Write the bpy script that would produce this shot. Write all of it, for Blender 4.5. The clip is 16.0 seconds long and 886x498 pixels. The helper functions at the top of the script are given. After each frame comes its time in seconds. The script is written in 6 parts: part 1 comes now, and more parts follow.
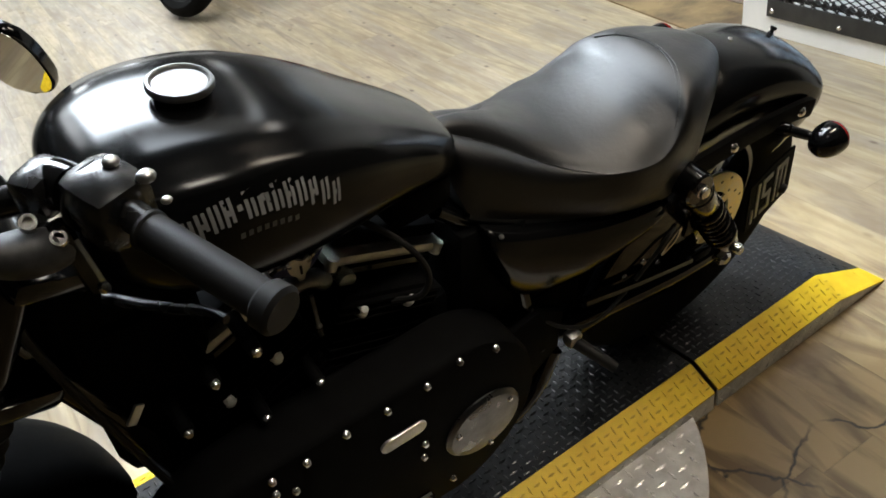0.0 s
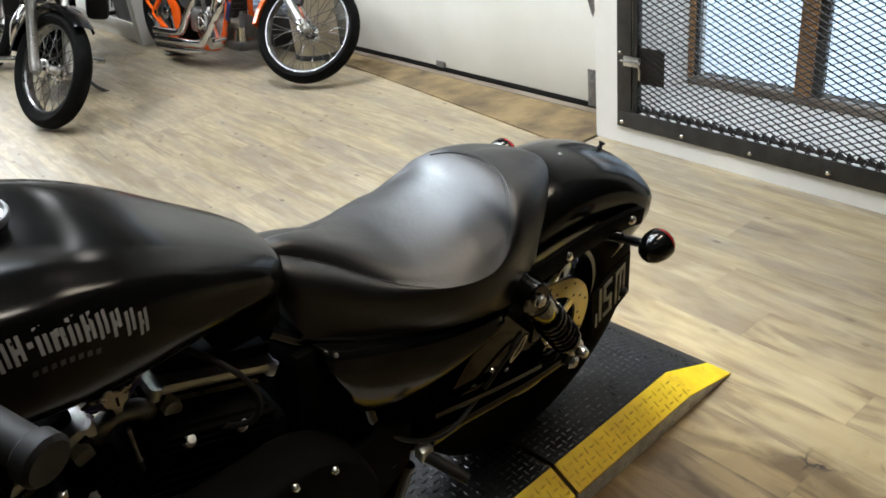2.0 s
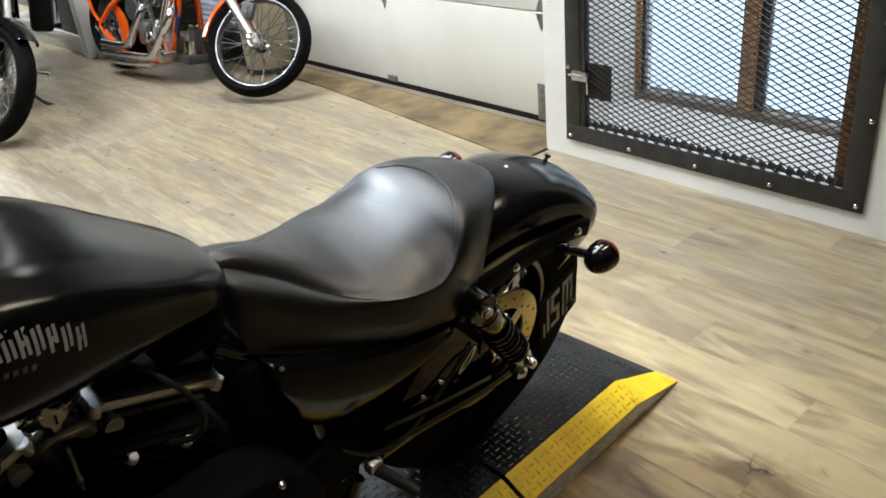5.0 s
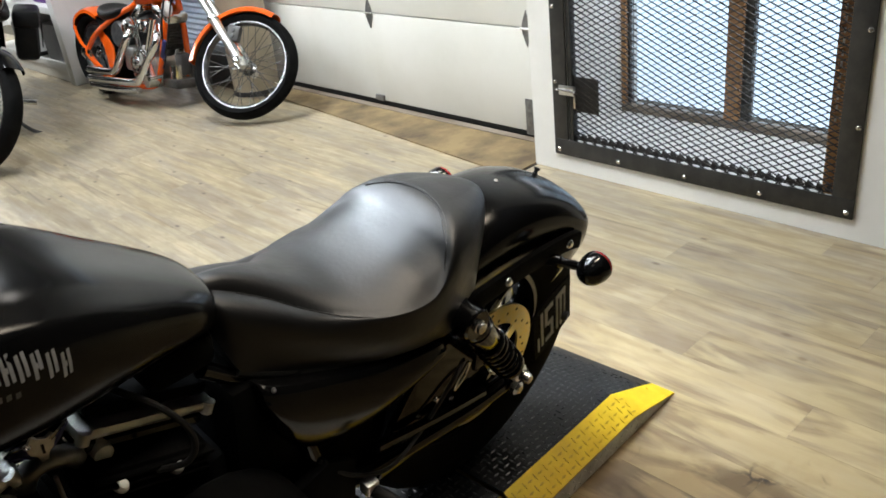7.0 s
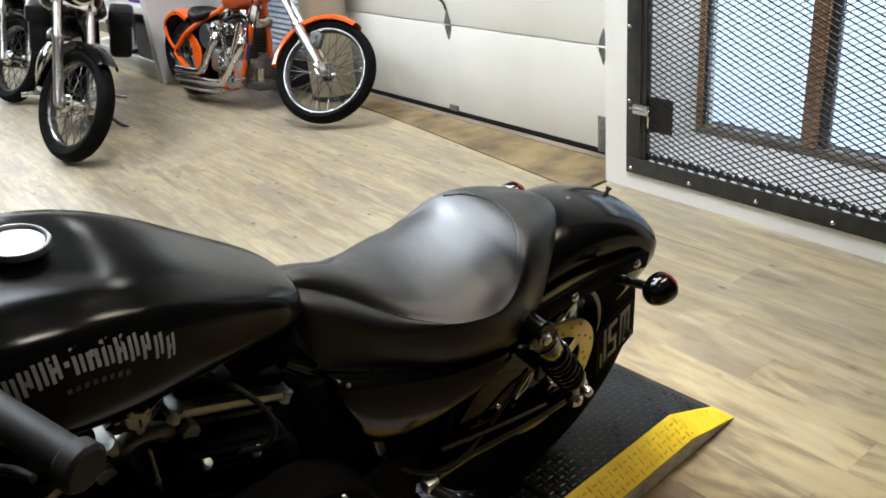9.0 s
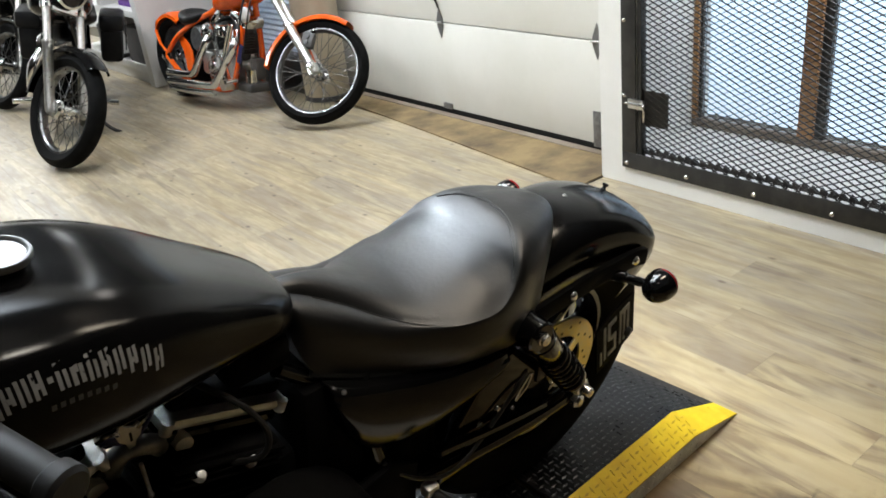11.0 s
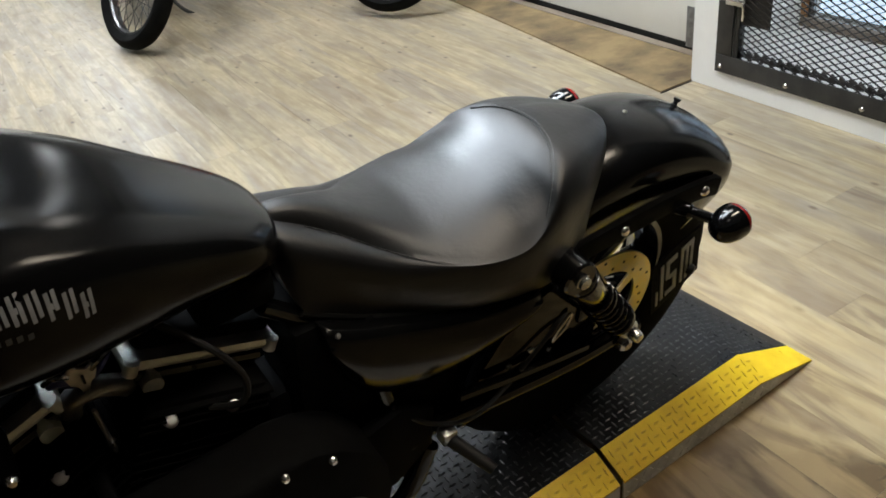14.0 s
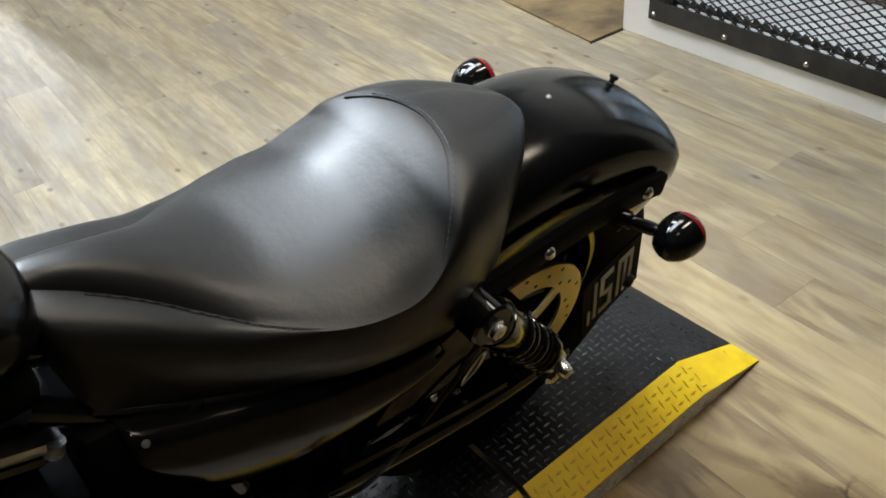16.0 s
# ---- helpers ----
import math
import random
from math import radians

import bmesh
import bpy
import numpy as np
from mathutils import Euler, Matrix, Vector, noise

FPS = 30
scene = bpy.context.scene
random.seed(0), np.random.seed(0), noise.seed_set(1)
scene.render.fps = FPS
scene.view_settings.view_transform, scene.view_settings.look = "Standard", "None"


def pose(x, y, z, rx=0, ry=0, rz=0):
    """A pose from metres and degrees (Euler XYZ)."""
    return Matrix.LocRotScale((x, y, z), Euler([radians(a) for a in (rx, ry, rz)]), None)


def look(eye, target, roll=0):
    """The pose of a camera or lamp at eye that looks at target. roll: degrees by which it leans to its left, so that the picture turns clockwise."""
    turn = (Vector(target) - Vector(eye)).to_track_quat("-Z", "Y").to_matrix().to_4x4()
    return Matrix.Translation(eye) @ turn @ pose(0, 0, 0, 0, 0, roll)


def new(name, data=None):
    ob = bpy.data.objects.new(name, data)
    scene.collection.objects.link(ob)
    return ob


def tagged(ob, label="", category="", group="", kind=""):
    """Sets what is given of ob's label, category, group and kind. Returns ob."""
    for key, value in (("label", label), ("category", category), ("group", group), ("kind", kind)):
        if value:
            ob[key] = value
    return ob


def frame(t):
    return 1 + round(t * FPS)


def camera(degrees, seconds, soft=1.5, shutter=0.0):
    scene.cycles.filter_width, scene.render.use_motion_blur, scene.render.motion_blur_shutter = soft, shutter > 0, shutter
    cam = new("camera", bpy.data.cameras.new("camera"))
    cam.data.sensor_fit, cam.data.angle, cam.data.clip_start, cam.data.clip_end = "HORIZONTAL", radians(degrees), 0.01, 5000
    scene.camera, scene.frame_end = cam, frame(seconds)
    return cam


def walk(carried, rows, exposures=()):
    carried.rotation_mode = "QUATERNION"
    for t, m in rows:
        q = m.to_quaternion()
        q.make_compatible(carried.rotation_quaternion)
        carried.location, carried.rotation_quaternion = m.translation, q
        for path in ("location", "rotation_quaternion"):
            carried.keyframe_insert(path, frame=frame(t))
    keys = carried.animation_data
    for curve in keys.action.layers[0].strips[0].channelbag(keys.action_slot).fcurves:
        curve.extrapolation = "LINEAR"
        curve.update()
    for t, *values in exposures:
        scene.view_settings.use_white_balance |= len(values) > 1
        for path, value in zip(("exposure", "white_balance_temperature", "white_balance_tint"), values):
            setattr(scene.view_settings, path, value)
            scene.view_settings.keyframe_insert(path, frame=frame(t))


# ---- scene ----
cam = camera(56.9, 16.0, soft=1.7)
PATH = [
    (0, (0.167, -0.059, 1.363), (0.906, 1.418, 0.236), -10.0),
    (0.5, (0.211, -0.072, 1.37), (1.116, 1.389, 0.347), -9.1),
    (1, (0.227, -0.082, 1.367), (1.187, 1.368, 0.379), -8.1),
    (1.5, (0.236, -0.09, 1.371), (1.213, 1.355, 0.393), -7.7),
    (2, (0.242, -0.102, 1.374), (1.285, 1.314, 0.422), -6.9),
    (2.5, (0.252, -0.109, 1.375), (1.355, 1.268, 0.434), -6.5),
    (3, (0.251, -0.119, 1.376), (1.374, 1.245, 0.438), -6.0),
    (3.5, (0.245, -0.114, 1.375), (1.387, 1.235, 0.439), -5.7),
    (4, (0.246, -0.121, 1.376), (1.377, 1.237, 0.44), -5.6),
    (6.5, (0.252, -0.11, 1.367), (1.412, 1.24, 0.456), -6.5),
    (7, (0.254, -0.112, 1.365), (1.421, 1.243, 0.469), -6.9),
    (7.5, (0.241, -0.123, 1.371), (1.394, 1.223, 0.446), -5.8),
    (8, (0.21, -0.126, 1.386), (1.272, 1.319, 0.501), -6.5),
    (8.5, (0.207, -0.143, 1.394), (1.269, 1.318, 0.535), -5.7),
    (10.8, (0.229, -0.116, 1.39), (1.292, 1.331, 0.508), -6.1),
    (11, (0.228, -0.123, 1.388), (1.292, 1.332, 0.522), -6.8),
    (11.5, (0.227, -0.103, 1.379), (1.287, 1.333, 0.478), -7.1),
    (12, (0.196, -0.079, 1.372), (1.275, 1.32, 0.435), -9.4),
    (12.5, (0.14, -0.039, 1.375), (1.336, 1.291, 0.48), -3.9),
    (13, (0.152, -0.05, 1.374), (1.344, 1.29, 0.489), -0.8),
    (13.5, (0.335, -0.084, 1.362), (1.325, 1.384, 0.432), -3.2),
    (14, (0.406, -0.027, 1.338), (1.209, 1.459, 0.267), -7.6),
    (14.5, (0.416, 0.156, 1.327), (1.399, 1.478, 0.193), -5.8),
    (15, (0.447, 0.239, 1.308), (1.503, 1.475, 0.143), -3.8),
    (15.5, (0.477, 0.247, 1.251), (1.473, 1.445, -0.004), -4.7),
    (16, (0.625, 0.199, 1.265), (1.506, 1.525, 0.054), -5.6),
]
walk(cam, [(t, look(eye, target, roll)) for t, eye, target, roll in PATH], [(0, -0.24), (1.5, -0.17), (3.0, -0.12), (6.5, -0.07), (8.5, -0.09), (11, -0.14), (13, -0.14), (14, -0.34), (15, -0.48), (15.5, -0.54), (16, -0.48)])

# ---------------------------------------------------------------- world and lights
world = bpy.data.worlds.new("world")
scene.world = world
world.use_nodes = True
wn = world.node_tree
sky = wn.nodes.new("ShaderNodeTexSky")
sky.sky_type, sky.sun_disc = "NISHITA", False
sky.sun_elevation, sky.sun_rotation = radians(35), radians(60)
wn.nodes["Background"].inputs[1].default_value = 0.08
wn.links.new(sky.outputs[0], wn.nodes["Background"].inputs[0])


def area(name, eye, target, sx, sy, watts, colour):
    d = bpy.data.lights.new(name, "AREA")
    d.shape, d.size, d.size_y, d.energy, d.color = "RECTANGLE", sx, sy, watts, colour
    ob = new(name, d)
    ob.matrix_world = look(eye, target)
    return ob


CEIL = 2.9
COOL = (0.89, 0.95, 1.0)
# ceiling lamps, all out of view: x, y, watts, colour, length along x, length along y, beam spread in degrees, where a
# tilted one points
TUBES = [(1.10, 1.60, 26, (0.80, 0.90, 1.0), 1.50, 0.72, 66, None),
         (0.42, 2.40, 23, (0.80, 0.90, 1.0), 1.18, 0.66, 58, (0.46, 0.85)),
         (-0.45, 2.85, 15, COOL, 0.28, 1.18, 130, None),
         (0.1, 4.55, 42, COOL, 0.28, 1.18, 150, None),
         (0.9, 5.6, 58, COOL, 1.18, 0.28, 150, None),
         (-0.4, 9.2, 105, COOL, 0.28, 1.18, 170, None),
         (1.7, 9.2, 90, COOL, 0.28, 1.18, 170, None),
         # Added, tilted fill lamps that brighten the garage door and the wall.
         (2.05, 4.1, 42, COOL, 0.28, 1.18, 140, (2.75, 3.75)),
         (1.75, 2.30, 27, COOL, 0.28, 1.18, 130, (2.80, 1.55)),
         # Placed by highlights on the bike; they also fill its near side and floor.
         (2.05, 1.40, 6.5, (1.0, 0.95, 0.88), 0.30, 0.60, 120, None),
         (1.90, 0.30, 2.9, (1.0, 0.86, 0.68), 0.80, 0.24, 60, (0.92, 0.95)),
         (0.72, -0.06, 1.2, (1.0, 0.92, 0.80), 0.46, 0.28, 44, (0.46, 0.74))]


def lamp_pose(x, y, aim):
    """Flat under the ceiling, or hung a little lower and turned to what it lights."""
    if aim is None:
        return Matrix.Translation((x, y, CEIL))
    d = Vector((aim[0] - x, aim[1] - y, 0.8 - CEIL)).normalized()
    return Matrix.Translation((x, y, CEIL - 0.25)) @ Vector((0, 0, -1)).rotation_difference(d).to_matrix().to_4x4()


for fx, fy, fw, fc, sx, sy, spread, aim in TUBES:
    lit = area("ceiling_lamp", (0, 0, 0), (0, 0.001, -1), sx, sy, fw, fc)
    lit.matrix_world = lamp_pose(fx, fy, aim) @ Matrix.Translation((0, 0, -0.10))
    lit.data.spread = radians(spread)
# Added lamp hidden at the recess top, standing in for the window's daylight.
area("daylight_fill", (3.40, 1.43, 1.27), (3.25, 1.43, 0.0), 1.05, 0.10, 7, (0.84, 0.92, 1.0))

# ---------------------------------------------------------------- materials


def mat(name, base, rough=0.5, metal=0.0, vary=None, scale=8.0, stretch=(1, 1, 1), bump=0.0, bscale=200.0, spec=0.5, coat=0.0, rvar=0.0, per_object=0.0, emit=0.0):
    m = bpy.data.materials.new(name)
    m.use_nodes = True
    nt = m.node_tree
    b = nt.nodes["Principled BSDF"]
    b.inputs["Base Color"].default_value = (*base, 1)
    b.inputs["Roughness"].default_value = rough
    b.inputs["Metallic"].default_value = metal
    b.inputs["Specular IOR Level"].default_value = spec
    b.inputs["Coat Weight"].default_value = coat
    b.inputs["Coat Roughness"].default_value = 0.08
    tc = nt.nodes.new("ShaderNodeTexCoord")
    mp = nt.nodes.new("ShaderNodeMapping")
    mp.inputs["Scale"].default_value = stretch
    nt.links.new(tc.outputs["Object"], mp.inputs[0])
    n1 = nt.nodes.new("ShaderNodeTexNoise")
    n1.inputs["Scale"].default_value, n1.inputs["Detail"].default_value, n1.inputs["Roughness"].default_value = scale, 6, 0.6
    nt.links.new(mp.outputs[0], n1.inputs[0])
    if vary:
        mx = nt.nodes.new("ShaderNodeMix")
        mx.data_type = "RGBA"
        mx.inputs[6].default_value, mx.inputs[7].default_value = (*base, 1), (*vary, 1)
        rp = nt.nodes.new("ShaderNodeMapRange")
        rp.inputs[1].default_value, rp.inputs[2].default_value = 0.38, 0.68
        nt.links.new(n1.outputs[0], rp.inputs[0])
        nt.links.new(rp.outputs[0], mx.inputs[0])
        out = mx.outputs[2]
        if per_object:
            oi = nt.nodes.new("ShaderNodeObjectInfo")
            hs = nt.nodes.new("ShaderNodeHueSaturation")
            r2 = nt.nodes.new("ShaderNodeMapRange")
            r2.inputs[3].default_value, r2.inputs[4].default_value = 1 - per_object, 1 + per_object
            nt.links.new(oi.outputs["Random"], r2.inputs[0])
            nt.links.new(r2.outputs[0], hs.inputs["Value"])
            nt.links.new(out, hs.inputs["Color"])
            out = hs.outputs[0]
        nt.links.new(out, b.inputs["Base Color"])
    if rvar:
        r3 = nt.nodes.new("ShaderNodeMapRange")
        r3.inputs[1].default_value, r3.inputs[2].default_value = 0.3, 0.7
        r3.inputs[3].default_value, r3.inputs[4].default_value = rough - rvar, rough + rvar
        nt.links.new(n1.outputs[0], r3.inputs[0])
        nt.links.new(r3.outputs[0], b.inputs["Roughness"])
    if bump:
        n2 = nt.nodes.new("ShaderNodeTexNoise")
        n2.inputs["Scale"].default_value, n2.inputs["Detail"].default_value = bscale, 4
        nt.links.new(mp.outputs[0], n2.inputs[0])
        bp = nt.nodes.new("ShaderNodeBump")
        bp.inputs["Strength"].default_value, bp.inputs["Distance"].default_value = bump, 0.002
        nt.links.new(n2.outputs[0], bp.inputs["Height"])
        nt.links.new(bp.outputs[0], b.inputs["Normal"])
    if emit:
        b.inputs["Emission Color"].default_value = (*base, 1)
        b.inputs["Emission Strength"].default_value = emit
    return m


M = dict(
    denim=mat("denim_black_paint", (0.003, 0.003, 0.0032), 0.165, vary=(0.0038, 0.0038, 0.0038), scale=30, rvar=0.02, spec=0.18, bump=0.02, bscale=900),
    vinyl=mat("black_seat_vinyl", (0.0032, 0.0032, 0.0034), 0.41, vary=(0.005, 0.0049, 0.0048), scale=9, bump=0.22, bscale=110, rvar=0.06, spec=0.46),
    gloss=mat("gloss_black_enamel", (0.003, 0.003, 0.0032), 0.10, vary=(0.005, 0.005, 0.005), scale=20, spec=0.45),
    satin=mat("satin_black_controls", (0.005, 0.005, 0.0052), 0.26, vary=(0.008, 0.008, 0.008), scale=30, rvar=0.03, spec=0.6, bump=0.03, bscale=700),
    wrinkle=mat("black_crinkle_paint", (0.003, 0.003, 0.003), 0.6, vary=(0.005, 0.005, 0.005), scale=30, spec=0.02, bump=0.2, bscale=1200),
    rubber=mat("black_rubber", (0.007, 0.007, 0.007), 0.55, vary=(0.011, 0.0107, 0.0103), scale=25, spec=0.3, bump=0.1, bscale=400),
    tyre=mat("tyre_rubber", (0.004, 0.004, 0.004), 0.75, vary=(0.008, 0.0078, 0.0075), scale=14, spec=0.06, bump=0.15, bscale=300),
    chrome=mat("chrome", (0.66, 0.66, 0.66), 0.14, 1.0, vary=(0.70, 0.70, 0.69), scale=30, rvar=0.03),
    alu=mat("satin_aluminium", (0.62, 0.61, 0.58), 0.34, 1.0, vary=(0.48, 0.47, 0.44), scale=40, rvar=0.08),
    capmetal=mat("matt_cap_metal", (0.20, 0.197, 0.193), 0.46, 1.0, vary=(0.15, 0.147, 0.143), scale=60, rvar=0.05),
    rail=mat("cast_silver", (0.90, 0.89, 0.87), 0.38, 0.5, vary=(0.80, 0.78, 0.74), scale=40, rvar=0.06),
    darkcast=mat("dark_cast_aluminium", (0.10, 0.10, 0.10), 0.5, 0.7, vary=(0.06, 0.06, 0.06), scale=40, rvar=0.1),
    galv=mat("dull_galvanised_steel", (0.30, 0.30, 0.30), 0.45, 0.8, vary=(0.20, 0.20, 0.20), scale=40, rvar=0.1),
    # Gold tint paints the yellow deck's reflection into the brake steel.
    steel=mat("gold_tinted_steel", (0.52, 0.40, 0.19), 0.36, 1.0, vary=(0.46, 0.42, 0.34), scale=50, rvar=0.06),
    zinc=mat("zinc_bolt", (0.72, 0.71, 0.69), 0.24, 1.0, vary=(0.55, 0.54, 0.52), scale=60),
    decal=mat("grey_decal", (0.26, 0.26, 0.26), 0.45, vary=(0.18, 0.18, 0.18), scale=60),
    faint=mat("dim_decal", (0.05, 0.05, 0.05), 0.45, vary=(0.07, 0.07, 0.07), scale=60),
    red=mat("red_lens", (0.22, 0.008, 0.008), 0.12, vary=(0.16, 0.005, 0.005), scale=40),
    blue=mat("blue_part", (0.012, 0.016, 0.09), 0.5, vary=(0.02, 0.025, 0.13), scale=30),
    yellow=mat("yellow_deck_paint", (0.86, 0.60, 0.014), 0.46, vary=(0.76, 0.49, 0.012), scale=18, bump=0.1, bscale=350, rvar=0.1),
    deck=mat("black_deck_paint", (0.011, 0.011, 0.0115), 0.40, vary=(0.024, 0.024, 0.024), scale=9, spec=0.14, bump=0.1, bscale=300, rvar=0.12),
    # Tread marks a little lighter than the deck plate.
    tread=mat("lighter_deck_tread", (0.020, 0.020, 0.021), 0.32, vary=(0.050, 0.049, 0.047), scale=14, rvar=0.1),
    # Yellow set darker than the band, to paint the marks' shadow lines.
    ytread=mat("shaded_yellow_tread", (0.78, 0.52, 0.012), 0.45, vary=(0.62, 0.40, 0.03), scale=25, rvar=0.1),
    mark=mat("polished_plate_marks", (0.84, 0.83, 0.80), 0.30, 0.40, vary=(0.60, 0.59, 0.55), scale=30, rvar=0.08),
    seam=mat("seat_thread", (0.055, 0.053, 0.05), 0.55, vary=(0.035, 0.033, 0.031), scale=90),
    rim=mat("dull_chrome_rim", (0.20, 0.20, 0.20), 0.30, 1.0, vary=(0.12, 0.12, 0.12), scale=25, rvar=0.05),
    plate=mat("bare_checker_plate", (0.72, 0.71, 0.68), 0.44, 0.15, vary=(0.44, 0.425, 0.395), scale=14, rvar=0.12, bump=0.1, bscale=260),
    wall=mat("white_wall_paint", (0.84, 0.83, 0.80), 0.62, vary=(0.78, 0.77, 0.73), scale=3.0, bump=0.10, bscale=120),
    door=mat("white_door_enamel", (0.76, 0.75, 0.70), 0.45, vary=(0.70, 0.69, 0.63), scale=2.2, bump=0.15, bscale=160),
    ply=mat("stained_plywood", (0.30, 0.215, 0.105), 0.70, vary=(0.10, 0.068, 0.036), scale=5.0, stretch=(0.8, 0.9, 1), bump=0.2, bscale=90),
    wood=mat("brown_stained_wood", (0.46, 0.23, 0.085), 0.55, vary=(0.26, 0.12, 0.05), scale=9, stretch=(1, 1, 0.12), bump=0.2, bscale=90),
    greywood=mat("weathered_sill", (0.30, 0.25, 0.20), 0.7, vary=(0.13, 0.09, 0.06), scale=10, stretch=(1, 0.2, 1), bump=0.3, bscale=90),
    iron=mat("dark_steel_bar", (0.020, 0.020, 0.020), 0.46, 0.2, vary=(0.042, 0.040, 0.037), scale=16, bump=0.1, bscale=220, rvar=0.1),
    mesh=mat("dark_expanded_metal", (0.026, 0.024, 0.023), 0.5, 0.3, vary=(0.06, 0.05, 0.045), scale=20),
    orange=mat("orange_pearl_paint", (0.78, 0.11, 0.008), 0.16, vary=(0.66, 0.085, 0.006), scale=20, coat=0.6),
    leather=mat("black_leather", (0.006, 0.006, 0.0065), 0.40, vary=(0.012, 0.0115, 0.011), scale=14, spec=0.12, bump=0.2, bscale=300),
    shelf=mat("white_laminate", (0.74, 0.73, 0.71), 0.45, vary=(0.68, 0.67, 0.64), scale=4),
    dark=mat("dark_plastic", (0.03, 0.03, 0.032), 0.5, vary=(0.06, 0.055, 0.05), scale=10),
    purple=mat("purple_cloth", (0.10, 0.03, 0.22), 0.8, vary=(0.16, 0.06, 0.32), scale=14),
    beige=mat("beige_enamel", (0.46, 0.40, 0.30), 0.4, vary=(0.38, 0.33, 0.25), scale=5),
    paleblue=mat("pale_blue_sheet", (0.74, 0.79, 0.86), 0.5, vary=(0.52, 0.60, 0.72), scale=5),
    # Ceiling out of view, set dark to weaken the bounced fill.
    ceil=mat("darkened_ceiling", (0.13, 0.128, 0.125), 0.8, vary=(0.10, 0.098, 0.095), scale=2),
    # Dark colour for walls out of view, to keep bounced light down.
    farwall=mat("darkened_wall", (0.05, 0.046, 0.042), 0.7, vary=(0.035, 0.032, 0.03), scale=2),
    sub=mat("subfloor", (0.10, 0.085, 0.06), 0.8, vary=(0.07, 0.06, 0.045), scale=3),
    lamp=mat("tube_diffuser", (1.0, 0.98, 0.95), 0.5, emit=1.0),
    snow=mat("bright_overcast", (0.70, 0.85, 1.0), 0.9, emit=1.35),
)


def plank_material():
    m = bpy.data.materials.new("vinyl_plank")
    m.use_nodes = True
    nt, L = m.node_tree, m.node_tree.links
    b = nt.nodes["Principled BSDF"]
    tc, oi = nt.nodes.new("ShaderNodeTexCoord"), nt.nodes.new("ShaderNodeObjectInfo")
    sc = nt.nodes.new("ShaderNodeVectorMath")
    sc.operation = "SCALE"
    sc.inputs["Scale"].default_value = 37.0
    L.new(oi.outputs["Random"], sc.inputs[0])
    ad = nt.nodes.new("ShaderNodeVectorMath")
    L.new(tc.outputs["Object"], ad.inputs[0])
    L.new(sc.outputs[0], ad.inputs[1])

    geo = nt.nodes.new("ShaderNodeNewGeometry")

    def noise_at(scale, stretch, detail=5, dist=0.0, whole=False):
        mp = nt.nodes.new("ShaderNodeMapping")
        mp.inputs["Scale"].default_value = stretch
        L.new(geo.outputs["Position"] if whole else ad.outputs[0], mp.inputs[0])
        n = nt.nodes.new("ShaderNodeTexNoise")
        n.inputs["Scale"].default_value, n.inputs["Detail"].default_value, n.inputs["Distortion"].default_value = scale, detail, dist
        L.new(mp.outputs[0], n.inputs[0])
        return n.outputs[0]

    def rng(src, a, c, d=0.0, e=1.0):
        r = nt.nodes.new("ShaderNodeMapRange")
        for i, v in enumerate((a, c, d, e)):
            r.inputs[i + 1].default_value = v
        L.new(src, r.inputs[0])
        return r.outputs[0]

    def mix(fac, c0, c1):
        x = nt.nodes.new("ShaderNodeMix")
        x.data_type = "RGBA"
        L.new(fac, x.inputs[0])
        for i, c in ((6, c0), (7, c1)):
            if isinstance(c, tuple):
                x.inputs[i].default_value = (*c, 1)
            else:
                L.new(c, x.inputs[i])
        return x.outputs[2]

    patch = rng(noise_at(10.0, (1, 0.13, 1), 5, 0.5), 0.42, 0.58)
    col = mix(patch, (0.444, 0.370, 0.234), (0.300, 0.260, 0.204))
    cloud = rng(noise_at(2.6, (1, 0.5, 1), 4, 0.4, True), 0.42, 0.62, 0.0, 0.5)
    col = mix(cloud, col, (0.372, 0.318, 0.236))
    pale = rng(noise_at(24.0, (1, 0.14, 1), 6, 0.35), 0.50, 0.64, 0.0, 0.5)
    col = mix(pale, col, (0.520, 0.442, 0.304))
    streak = rng(noise_at(20.0, (1, 0.10, 1), 6, 0.4), 0.52, 0.70, 0.0, 0.62)
    col = mix(streak, col, (0.215, 0.155, 0.082))
    grain = rng(noise_at(75.0, (1, 0.05, 1), 6, 0.3), 0.47, 0.72, 0.0, 0.4)
    col = mix(grain, col, (0.22, 0.160, 0.090))
    mottle = rng(noise_at(34.0, (1, 0.30, 1), 6, 0.5), 0.42, 0.60, 0.0, 0.34)
    col = mix(mottle, col, (0.235, 0.182, 0.108))
    vo = nt.nodes.new("ShaderNodeTexVoronoi")
    vo.voronoi_dimensions = "2D"
    vo.inputs["Scale"].default_value = 4.2
    mpv = nt.nodes.new("ShaderNodeMapping")
    mpv.inputs["Scale"].default_value = (1, 0.55, 1)
    L.new(ad.outputs[0], mpv.inputs[0])
    L.new(mpv.outputs[0], vo.inputs[0])
    pip = rng(vo.outputs["Distance"], 0.014, 0.048, 0.75, 0.0)
    col = mix(pip, col, (0.07, 0.045, 0.03))
    dist = nt.nodes.new("ShaderNodeMath")
    dist.operation = "PINGPONG"
    L.new(noise_at(4.2, (1, 0.045, 1), 2, 0.15), dist.inputs[0])
    dist.inputs[1].default_value = 0.10
    lines = rng(dist.outputs[0], 0.0, 0.0065, 0.45, 0.0)
    part_of = nt.nodes.new("ShaderNodeMath")
    part_of.operation = "MULTIPLY"
    L.new(lines, part_of.inputs[0])
    L.new(rng(noise_at(2.2, (1, 0.5, 1), 3, 0.3, True), 0.46, 0.56), part_of.inputs[1])
